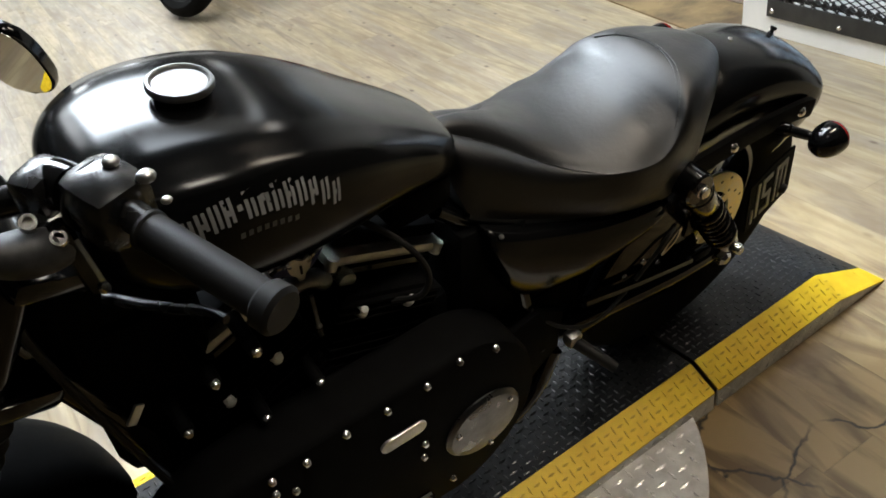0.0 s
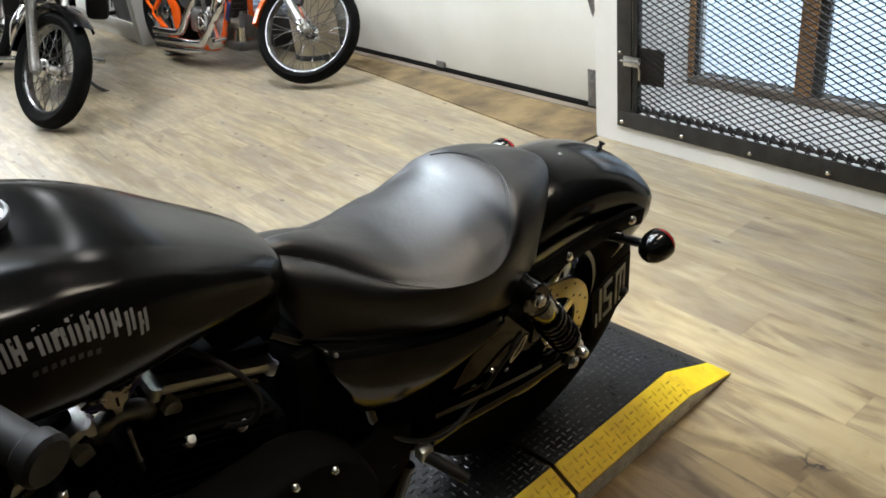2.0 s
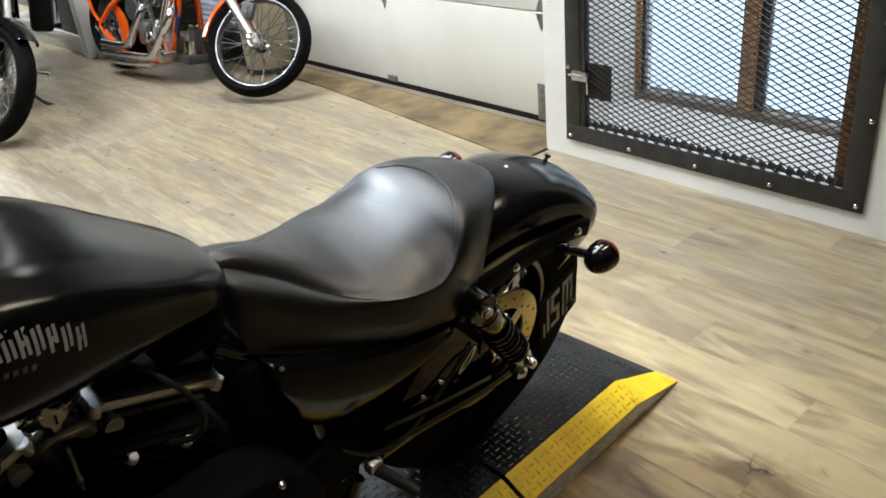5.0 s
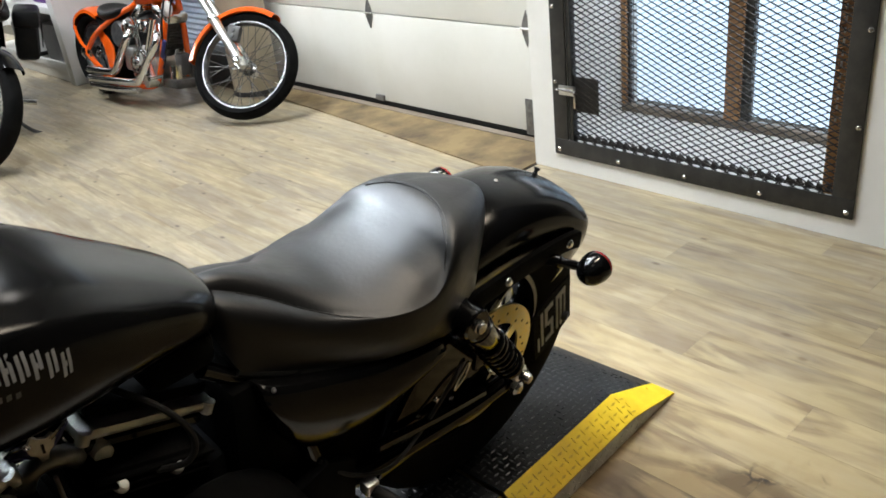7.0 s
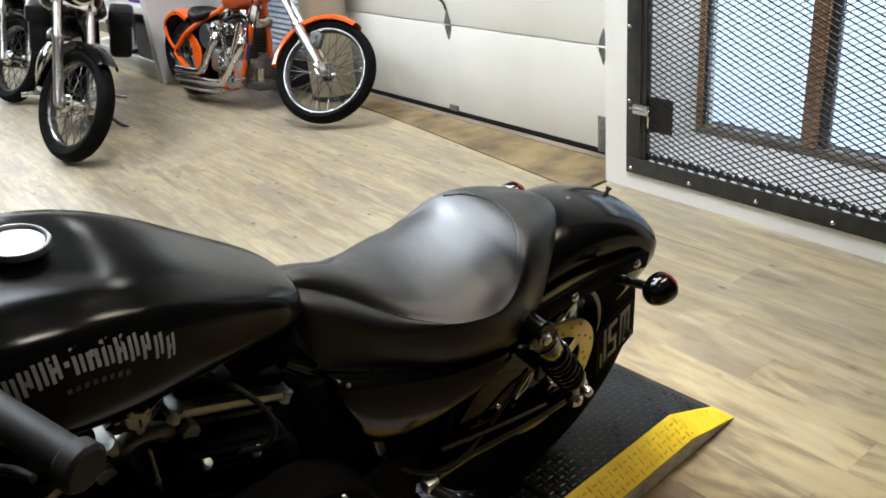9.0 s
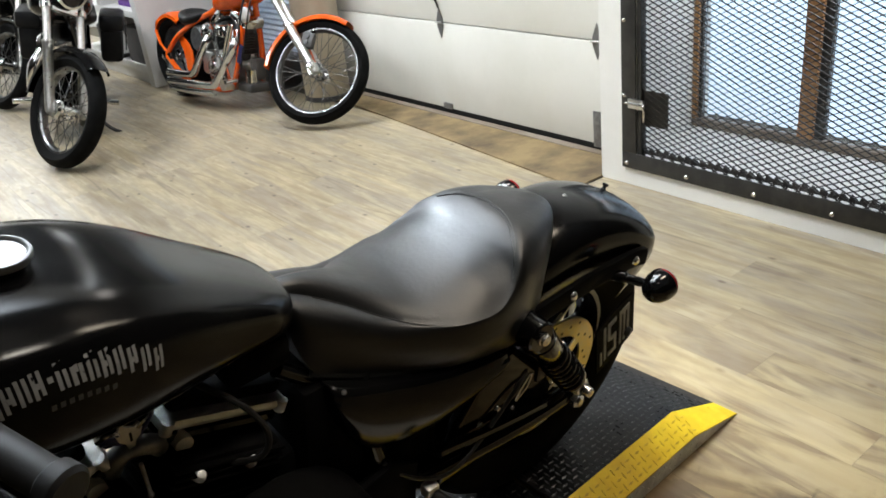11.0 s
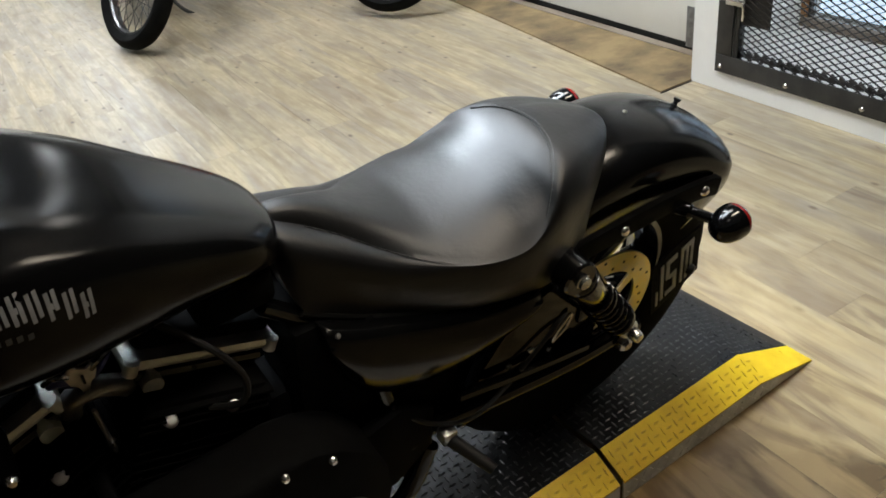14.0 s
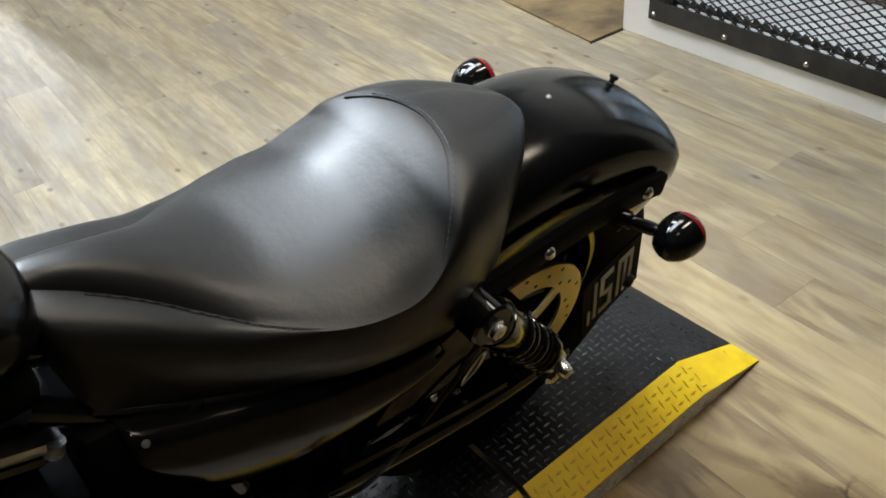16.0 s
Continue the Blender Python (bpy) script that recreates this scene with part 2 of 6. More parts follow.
    col = mix(part_of.outputs[0], col, (0.07, 0.045, 0.028))
    knots = rng(noise_at(11.0, (1, 0.55, 1), 3, 0.6), 0.68, 0.76, 0.0, 0.7)
    col = mix(knots, col, (0.15, 0.105, 0.065))
    # old cracked boards in front of the ramp, browned further for dim light
    far = nt.nodes.new("ShaderNodeVectorMath")
    far.operation = "DISTANCE"
    flat = nt.nodes.new("ShaderNodeMapping")
    flat.inputs["Scale"].default_value = (1, 1, 0)
    L.new(geo.outputs["Position"], flat.inputs[0])
    # Clamp spreads the dark tone over unseen floor, dimming what the bike reflects.
    beyond = nt.nodes.new("ShaderNodeVectorMath")
    beyond.operation = "MAXIMUM"
    L.new(flat.outputs[0], beyond.inputs[0])
    beyond.inputs[1].default_value = (1.28, 0.44, 0)
    L.new(beyond.outputs[0], far.inputs[0])
    far.inputs[1].default_value = (1.28, 0.44, 0)
    wob = nt.nodes.new("ShaderNodeMath")
    L.new(far.outputs["Value"], wob.inputs[0])
    L.new(rng(noise_at(5.0, (1, 1, 1), 4, 0.5, True), 0.3, 0.7, -0.16, 0.16), wob.inputs[1])
    old_dimmed = rng(wob.outputs[0], 0.28, 0.46, 1.0, 0.0)

    def times(a, c):
        q = nt.nodes.new("ShaderNodeMath")
        q.operation = "MULTIPLY"
        for i, v in enumerate((a, c)):
            if isinstance(v, float):
                q.inputs[i].default_value = v
            else:
                L.new(v, q.inputs[i])
        return q.outputs[0]

    figure = rng(noise_at(10.0, (1, 0.22, 1), 8, 1.2), 0.42, 0.58)
    # Browner, warmer mix that fades out with distance from the ramp's front.
    worn = mix(figure, (0.205, 0.130, 0.054), (0.470, 0.350, 0.168))
    col = mix(rng(wob.outputs[0], 0.35, 1.80, 0.80, 0.0), col, worn)
    aged_dimmed = mix(figure, (0.118, 0.073, 0.029), (0.268, 0.182, 0.080))
    col = mix(times(old_dimmed, 0.90), col, aged_dimmed)
    ve = nt.nodes.new("ShaderNodeTexVoronoi")
    ve.voronoi_dimensions, ve.feature = "2D", "DISTANCE_TO_EDGE"
    ve.inputs["Scale"].default_value = 4.6
    shift = nt.nodes.new("ShaderNodeVectorMath")
    shift.operation = "MULTIPLY_ADD"
    nz = nt.nodes.new("ShaderNodeTexNoise")
    nz.inputs["Scale"].default_value, nz.inputs["Detail"].default_value = 7.0, 5
    L.new(geo.outputs["Position"], nz.inputs[0])
    L.new(nz.outputs[1], shift.inputs[0])
    shift.inputs[1].default_value = (0.16, 0.16, 0)
    L.new(geo.outputs["Position"], shift.inputs[2])
    L.new(shift.outputs[0], ve.inputs[0])
    split = times(rng(ve.outputs["Distance"], 0.006, 0.030, 1.0, 0.0), rng(noise_at(3.1, (1, 1, 1), 2, 0.2, True), 0.46, 0.54))
    col = mix(times(split, old_dimmed), col, (0.018, 0.012, 0.008))
    hs = nt.nodes.new("ShaderNodeHueSaturation")
    L.new(rng(oi.outputs["Random"], 0, 1, 0.90, 1.05), hs.inputs["Value"])
    L.new(col, hs.inputs["Color"])
    L.new(hs.outputs[0], b.inputs["Base Color"])
    L.new(rng(noise_at(9.0, (1, 0.4, 1), 4), 0.3, 0.7, 0.29, 0.44), b.inputs["Roughness"])
    bp = nt.nodes.new("ShaderNodeBump")
    bp.inputs["Strength"].default_value, bp.inputs["Distance"].default_value = 0.12, 0.001
    L.new(noise_at(90.0, (1, 0.06, 1), 5), bp.inputs["Height"])
    L.new(bp.outputs[0], b.inputs["Normal"])
    return m


M["plank"] = plank_material()

glass = bpy.data.materials.new("window_glass")
glass.use_nodes = True
gb = glass.node_tree.nodes["Principled BSDF"]
gb.inputs["Transmission Weight"].default_value, gb.inputs["Roughness"].default_value = 1.0, 0.0
gb.inputs["Base Color"].default_value = (0.95, 0.98, 1, 1)
M["glass"] = glass
mirror_mat = mat("mirror", (0.86, 0.86, 0.86), 0.02, 1.0)

# ---------------------------------------------------------------- mesh helpers


def finish(bm, name, material, smooth=True, sharp=35):
    bmesh.ops.recalc_face_normals(bm, faces=bm.faces)
    me = bpy.data.meshes.new(name)
    for f in bm.faces:
        f.smooth = smooth
    if smooth:
        lim = radians(sharp)
        for e in bm.edges:
            if len(e.link_faces) == 2 and e.calc_face_angle(0) > lim:
                e.smooth = False
    bm.to_mesh(me)
    bm.free()
    if material:
        me.materials.append(material)
    return me


def thing(name, bm, material, label, category, group="", kind="", at=None):
    ob = new(name, finish(bm, name, material) if bm else None)
    if at is not None:
        ob.matrix_world = at
    return tagged(ob, label, category, group, kind)


def part(name, bm, material, parent, label="", at=None):
    ob = new(name, finish(bm, name, material))
    if isinstance(parent, tuple):
        parent, at = parent
    ob.parent = parent
    if at is not None:
        ob.matrix_local = at
    return tagged(ob, label)


def BM():
    return bmesh.new()


def box(bm, x0, x1, y0, y1, z0, z1, bevel=0.0, m=None):
    vs = [bm.verts.new((x, y, z)) for x in (x0, x1) for y in (y0, y1) for z in (z0, z1)]
    q = [(0, 1, 3, 2), (4, 6, 7, 5), (0, 4, 5, 1), (2, 3, 7, 6), (0, 2, 6, 4), (1, 5, 7, 3)]
    fs = [bm.faces.new([vs[i] for i in f]) for f in q]
    if bevel:
        es = list({e for f in fs for e in f.edges})
        r = bmesh.ops.bevel(bm, geom=es, offset=bevel, segments=2, affect="EDGES", profile=0.5)
        vs = list({v for f in r["faces"] for v in f.verts} | {v for v in vs if v.is_valid})
    if m is not None:
        bmesh.ops.transform(bm, matrix=m, verts=vs)
    return bm


def basis(a, d):
    d = Vector(d).normalized()
    m = d.to_track_quat("Z", "X").to_matrix().to_4x4()
    m.translation = Vector(a)
    return m


def lathe(bm, prof, a, d, seg=24, closed=False):
    """Spin a profile of (radius, height) about the axis d through a."""
    m = basis(a, d)
    rings = []
    for r, h in prof:
        if r < 1e-6:
            rings.append([bm.verts.new(m @ Vector((0, 0, h)))])
        else:
            rings.append([bm.verts.new(m @ Vector((r * math.cos(2 * math.pi * i / seg), r * math.sin(2 * math.pi * i / seg), h))) for i in range(seg)])
    pairs = list(zip(rings, rings[1:])) + ([(rings[-1], rings[0])] if closed else [])
    for p, q in pairs:
        for i in range(seg):
            j = (i + 1) % seg
            f = [p[i % len(p)], p[j % len(p)], q[j % len(q)], q[i % len(q)]]
            f = list(dict.fromkeys(f))
            if len(f) > 2:
                bm.faces.new(f)
    return bm


def rod(bm, a, b, r, r2=None, seg=12):
    d = Vector(b) - Vector(a)
    r2 = r if r2 is None else r2
    return lathe(bm, [(0, 0), (r, 0), (r2, d.length), (0, d.length)], a, d, seg)


def smooth_path(pts, n=6):
    p = [Vector(q) for q in pts]
    if len(p) < 3:
        return p
    out = []
    for i in range(len(p) - 1):
        p0, p1, p2, p3 = p[max(i - 1, 0)], p[i], p[i + 1], p[min(i + 2, len(p) - 1)]
        for k in range(n):
            t = k / n
            out.append(0.5 * ((2 * p1) + (p2 - p0) * t + (2 * p0 - 5 * p1 + 4 * p2 - p3) * t * t + (3 * p1 - p0 - 3 * p2 + p3) * t ** 3))
    return out + [p[-1]]


def tube(bm, pts, r, seg=10, n=6):
    path = smooth_path(pts, n)
    rings, side = [], None
    for i, c in enumerate(path):
        d = (path[min(i + 1, len(path) - 1)] - path[max(i - 1, 0)]).normalized()
        if side is None:
            side = d.orthogonal().normalized()
        side = (side - d * side.dot(d)).normalized()
        up = d.cross(side)
        rr = r(i / (len(path) - 1)) if callable(r) else r
        rings.append([bm.verts.new(c + rr * (math.cos(2 * math.pi * k / seg) * side + math.sin(2 * math.pi * k / seg) * up)) for k in range(seg)])
    return skin(bm, rings)


def skin(bm, rings, caps=True, loop=False):
    for p, q in list(zip(rings, rings[1:])) + ([(rings[-1], rings[0])] if loop else []):
        n = len(p)
        for i in range(n):
            bm.faces.new((p[i], p[(i + 1) % n], q[(i + 1) % n], q[i]))
    if caps and not loop:
        bm.faces.new(rings[0][::-1])
        bm.faces.new(rings[-1])
    return bm


def interp(rows, n):
    """Smooth rows of numbers by a spline, n steps between rows."""
    a = np.array(rows, float)
    out = []
    for i in range(len(a) - 1):
        p0, p1, p2, p3 = a[max(i - 1, 0)], a[i], a[i + 1], a[min(i + 2, len(a) - 1)]
        for k in range(n):
            t = k / n
            out.append(0.5 * (2 * p1 + (p2 - p0) * t + (2 * p0 - 5 * p1 + 4 * p2 - p3) * t * t + (3 * p1 - p0 - 3 * p2 + p3) * t ** 3))
    out.append(a[-1])
    return out


def slab(bm, outline, y0, y1, bevel=0.0, m=None):
    """An outline of (x, z) points, thick along y."""
    lo = [bm.verts.new((x, y0, z)) for x, z in outline]
    hi = [bm.verts.new((x, y1, z)) for x, z in outline]
    fs = [bm.faces.new(lo), bm.faces.new(hi[::-1])]
    n = len(lo)
    for i in range(n):
        fs.append(bm.faces.new((lo[i], hi[i], hi[(i + 1) % n], lo[(i + 1) % n])))
    vs = lo + hi
    if bevel:
        es = list(fs[0].edges) + list(fs[1].edges)
        r = bmesh.ops.bevel(bm, geom=es, offset=bevel, segments=2, affect="EDGES", profile=0.5)
        vs = list({v for f in r["faces"] for v in f.verts} | {v for v in vs if v.is_valid})
    if m is not None:
        bmesh.ops.transform(bm, matrix=m, verts=vs)
    return bm


def ellipsoid(bm, c, rx, ry, rz, u=20, v=12, m=None):
    mm = Matrix.Translation(c) @ (m or Matrix()) @ Matrix.Diagonal((rx, ry, rz, 1))
    bmesh.ops.create_uvsphere(bm, u_segments=u, v_segments=v, radius=1.0, matrix=mm)
    return bm


# ---------------------------------------------------------------- the room
WALL, DOORX = 2.875, 3.12


def structure(name, bm, material, label, parent=None):
    ob = new(name, finish(bm, name, material, True, 30))
    if parent:
        ob.parent = parent
    return tagged(ob, label, "room", kind="structure")


floor = structure("floor", box(BM(), -5.2, 3.9, -3.2, 10.2, -0.20, -0.006), M["sub"], "room floor laid with pale vinyl wood planks")
# white wall with the opening for the caged window
OY0, OY1, OZ0, OZ1 = 0.885, 2.016, 0.125, 1.32
bm = BM()
box(bm, WALL, 3.06, 0.45, OY0, 0, CEIL)
box(bm, WALL, 3.06, OY1, 2.215, 0, CEIL)
box(bm, WALL, 3.06, OY0, OY1, 0, OZ0)
box(bm, WALL, 3.06, OY0, OY1, OZ1, CEIL)
structure("wall_east", bm, M["wall"], "white painted wall with scuffed lower edge")
bm = BM()
box(bm, 3.10, 3.30, 5.05, 10.2, 0, CEIL)
box(bm, 3.06, 3.30, 2.207, 2.215, 0, CEIL)
box(bm, 3.24, 3.44, 2.215, 5.05, 2.35, CEIL)
structure("wall_behind_door", bm, M["wall"], "white painted wall round the garage door")
structure("wall_north", box(BM(), -5.2, 3.9, 10.2, 10.4, 0, CEIL), M["wall"], "white painted far wall")
# Unseen walls, darkened so the bike's near side stays dim.
structure("wall_east_end", box(BM(), WALL, 3.06, -3.2, 0.449, 0, CEIL), M["farwall"], "unseen wall, coloured dark to throw back less light")
structure("wall_west", box(BM(), -5.4, -5.2, -3.2, 10.2, 0, CEIL), M["farwall"], "unseen wall, coloured dark to throw back less light")
structure("wall_south", box(BM(), -5.2, 3.06, -3.4, -3.2, 0, CEIL), M["farwall"], "unseen wall, coloured dark to throw back less light")
structure("ceiling", box(BM(), -5.4, 3.9, -3.4, 10.4, CEIL, CEIL + 0.15), M["ceil"], "plain unseen ceiling, darkened to throw back less light")
for fx, fy, fw, fc, sx, sy, spread, aim in TUBES:
    warm = sx < 0.5 and sy < 0.3 and fw < 5
    fix = thing("ceiling_light", None, None, "small warm ceiling light in a white housing, out of view" if warm else "long fluorescent ceiling light with a white housing, out of view", "ceiling light", "ceiling lights", at=lamp_pose(fx, fy, aim))
    if aim:
        part("hanger", rod(BM(), (0, 0, -0.02), lamp_pose(fx, fy, aim).inverted() @ Vector((fx, fy, CEIL + 0.01)), 0.012), M["shelf"], fix)
    part("housing", box(BM(), -sx / 2 - 0.02, sx / 2 + 0.02, -sy / 2 - 0.02, sy / 2 + 0.02, -0.05, 0, 0.006), M["shelf"], fix)
    part("diffuser", box(BM(), -sx / 2, sx / 2, -sy / 2, sy / 2, -0.075, -0.051, 0.008), M["lamp"], fix, "glowing white diffuser")

# window recess behind the cage
bm = BM()
WX = 3.47
box(bm, 3.06, WX + 0.1, OY1 + 0.13, OY1 + 0.19, 0.02, 1.5)
box(bm, 3.06, WX + 0.1, OY0 - 0.24, OY0 - 0.14, 0.02, 1.5)
box(bm, 3.06, WX + 0.1, OY0 - 0.14, OY1 + 0.13, 0.02, 0.095)
box(bm, 3.06, WX + 0.1, OY0 - 0.14, OY1 + 0.13, 1.36, 1.46)
structure("window_recess", bm, M["wall"], "white boxed window recess with a grimy sill")
win = tagged(new("window_1"), "two-pane window in a brown stained wooden frame", "window", kind="structure")
wy0, wy1 = OY0 - 0.14, OY1 + 0.13
for nm, y0, y1, z0, z1, mm in (("bottom_rail", wy0, wy1, 0.096, 0.132, "greywood"), ("top_rail", wy0, wy1, 1.30, 1.36, "wood"), ("jamb", wy1 - 0.026, wy1, 0.133, 1.30, "wood"), ("jamb", wy0, wy0 + 0.03, 0.133, 1.30, "wood"), ("mullion", 1.545, 1.615, 0.133, 1.30, "wood")):
    part(nm, box(BM(), WX - 0.035, WX + 0.03, y0, y1, z0, z1, 0.004), M[mm], win)
part("sash_edge", box(BM(), WX - 0.02, WX + 0.02, 1.505, 1.544, 0.134, 1.299, 0.003), M["iron"], win, "dark metal sash edge")
part("sash_edge", box(BM(), WX - 0.02, WX + 0.02, wy1 - 0.040, wy1 - 0.027, 0.134, 1.299, 0.003), M["iron"], win, "dark metal sash edge")
for y0, y1 in ((1.616, wy1 - 0.041), (wy0 + 0.031, 1.504)):
    g = part("pane", box(BM(), WX, WX + 0.005, y0, y1, 0.134, 1.299), M["glass"], win)
    g.visible_shadow = False
tagged(new("backdrop", finish(box(BM(), 4.6, 4.62, -3.0, 6.0, -1.0, 3.5), "backdrop", M["snow"])), "bright pale blue daylight outside the window", "sky", kind="structure")

# steel cage over the window
cage = thing("window_cage", None, None, "dark steel window cage door with expanded metal mesh and a latch", "security grille")
FX = WALL - 0.004
for nm, y0, y1, z0, z1 in (("bottom_bar", 0.822, 2.088, 0.079, 0.150), ("top_bar", 0.822, 2.088, 1.30, 1.375), ("side_bar", 2.014, 2.088, 0.1505, 1.2995), ("side_bar", 0.822, 0.896, 0.1505, 1.2995)):
    part(nm, box(BM(), FX - 0.008, FX, y0, y1, z0, z1, 0.002), M["iron"], cage)
for y in [0.845 + 0.3045 * i for i in range(5)]:
    part("bolt", lathe(BM(), [(0, 0.007), (0.006, 0.006), (0.010, 0.002), (0.0105, 0)], (FX - 0.008, y, 0.102), (-1, 0, 0), 10), M["zinc"], cage)
for y in (0.838, 2.072):
    for z in (0.40, 0.71, 1.02):
        part("bolt", lathe(BM(), [(0, 0.007), (0.006, 0.006), (0.010, 0.002), (0.0105, 0)], (FX - 0.008, y, z), (-1, 0, 0), 10), M["zinc"], cage)


def expanded_mesh():
    """Zigzag strands of expanded metal, joined at the knuckles."""
    LW, SW, t = 0.050, 0.0235, 0.0019
    v, f = [], []
    rows, cols = int((1.30 - 0.135) / (SW / 2)), int(1.125 / (LW / 2)) + 1
    X = WALL + 0.010
    for r in range(rows):
        for c in range(cols):
            a, b = ((c + r) % 2, (c + r + 1) % 2)
            y0, y1 = 2.018 - c * LW / 2, 2.018 - (c + 1) * LW / 2
            z0, z1 = 0.135 + (r + a) * SW / 2, 0.135 + (r + b) * SW / 2
            k = len(v)
            for y, z in ((y0, z0), (y1, z1)):
                v.extend(((X - t, y, z - t), (X - t, y, z + t), (X + t * 2, y, z + t), (X + t * 2, y, z - t)))
            f.extend(((k, k + 1, k + 5, k + 4), (k + 1, k + 2, k + 6, k + 5), (k + 2, k + 3, k + 7, k + 6), (k + 3, k, k + 4, k + 7)))
    me = bpy.data.meshes.new("expanded_mesh")
    me.from_pydata(v, [], f)
    me.materials.append(M["mesh"])
    ob = new("expanded_mesh", me)
    ob.parent = cage
    return tagged(ob, "dark expanded metal mesh", kind="stuff")


expanded_mesh()
bm = BM()
for i in range(31):
    y = 0.898 + i * 0.0358
    for dx, z0, z1 in ((0.012, 0.1505, 0.181), (0.022, 0.1505, 0.178), (0.032, 0.1505, 0.174)):
        vs = [bm.verts.new(p) for p in ((WALL + dx, y, z0), (WALL + dx, y + 0.034, z0), (WALL + dx, y + 0.017 + dx * 0.4, z1), (WALL + dx + 0.003, y, z0), (WALL + dx + 0.003, y + 0.034, z0), (WALL + dx + 0.003, y + 0.017 + dx * 0.4, z1))]
        for f in ((0, 1, 2), (5, 4, 3), (0, 3, 4, 1), (1, 4, 5, 2), (2, 5, 3, 0)):
            bm.faces.new([vs[k] for k in f])
part("mesh_edge", bm, M["mesh"], cage, "jagged cut edge of the dark mesh")
post = part("inner_post", box(BM(), WALL + 0.018, WALL + 0.06, 0.905, 0.945, 0.14, 1.30, 0.004), M["wood"], cage, "rusty brown inner post")
# White chips paint the daylight that shows through the post's slots.
for k in range(24):
    z = 0.40 + k * 0.036
    part("slot", box(BM(), WALL + 0.0155, WALL + 0.0178, 0.921, 0.927, z, z + 0.018), M["shelf"], post, "white chip painting daylight through a slot")
part("inner_angle", box(BM(), WALL - 0.0035, WALL + 0.03, 1.992, 2.0135, 0.14, 1.30, 0.002), M["iron"], cage)
part("latch_plate", box(BM(), WALL + 0.014, WALL + 0.018, 1.87, 2.012, 0.275, 0.425, 0.001), M["iron"], cage, "dark square latch plate")
lt = part("latch", box(BM(), FX - 0.022, FX - 0.008, 1.965, 2.045, 0.352, 0.392, 0.003), M["alu"], cage, "grey sliding bolt latch")
part("latch_rod", tube(BM(), [(FX - 0.026, 2.055, 0.374), (FX - 0.028, 1.965, 0.374), (FX - 0.034, 1.952, 0.366), (FX - 0.036, 1.950, 0.31)], 0.005, 8), M["zinc"], lt)

# sectional garage door
gd = tagged(new("garage_door"), "white sectional garage door with diamond-shaped steel hinges", "garage door", kind="structure")
for i, (z0, z1) in enumerate(((0.035, 0.533), (0.539, 1.06), (1.066, 1.60), (1.606, 2.10))):
    part("panel", box(BM(), DOORX, DOORX + 0.045, 2.216, 5.05, z0, z1, 0.006), M["door"], gd)
part("rubber_seal", box(BM(), DOORX + 0.004, DOORX + 0.05, 2.216, 5.05, 0.001, 0.0345, 0.006), M["rubber"], gd, "black rubber bottom seal")
for y in (3.60, 2.44):
    out = [(0, -0.085), (0.026, -0.02), (0.026, 0.02), (0, 0.085), (-0.026, 0.02), (-0.026, -0.02)]
    mm = Matrix.Translation((DOORX - 0.003, y, 0.536)) @ Matrix.Rotation(math.pi / 2, 4, "Z")
    hb = part("hinge", slab(BM(), out, -0.002, 0.002, m=mm), M["galv"], gd, "diamond-shaped steel hinge")
    part("hinge_pin", rod(BM(), (DOORX - 0.011, y - 0.03, 0.536), (DOORX - 0.011, y + 0.03, 0.536), 0.006), M["alu"], hb)
part("pull_hook", tube(BM(), [(DOORX - 0.008, 3.60, 0.62), (DOORX - 0.018, 3.605, 0.66), (DOORX - 0.03, 3.63, 0.69), (DOORX - 0.02, 3.64, 0.75), (DOORX - 0.012, 3.64, 0.9)], 0.006, 8), M["iron"], gd)
part("stop_clip", box(BM(), DOORX - 0.014, DOORX - 0.001, 3.56, 3.635, 0.036, 0.07, 0.003), M["galv"], gd)
part("corner_bracket", box(BM(), DOORX - 0.006, DOORX - 0.001, 2.43, 2.475, 0.02, 0.20, 0.001), M["galv"], gd)
bm = BM()
edge = [(2.700, 2.212), (2.868, 2.212), (3.118, 2.218), (3.118, 5.06), (2.955, 5.06), (2.900, 4.30), (2.838, 3.60)]
lo, hi = [bm.verts.new((x, y, -0.004)) for x, y in edge], [bm.verts.new((x, y, 0.007)) for x, y in edge]
bm.faces.new(lo[::-1])
bm.faces.new(hi)
for i in range(len(edge)):
    bm.faces.new((lo[i], lo[(i + 1) % len(edge)], hi[(i + 1) % len(edge)], hi[i]))
structure("plywood_strip", bm, M["ply"], "stained bare plywood strip before the garage door")
structure("floor_gap", box(BM(), 2.695, 2.870, 2.2025, 2.2085, 0.0002, 0.003), M["rubber"], "dark gap at the end of the plywood")
structure("door_threshold", box(BM(), DOORX - 0.055, DOORX - 0.006, 2.25, 5.05, 0.0072, 0.012, 0.002), M["greywood"], "worn pale strip along the foot of the garage door")

# ---------------------------------------------------------------- display turntable with ramps
STAGE = Matrix.Translation((0, 0.990, 0)) @ Matrix.Rotation(radians(3.06), 4, "Z")
NEAR, FAR, TOP, LIP = -0.259, 0.405, 0.089, 0.050
BAND = 0.068
GAP0, KINK, TIP = 1.172, 1.594, 1.775


def deck_height(x):
    return TOP if x <= KINK else TOP + (0.006 - TOP) * (x - KINK) / (TIP - KINK)


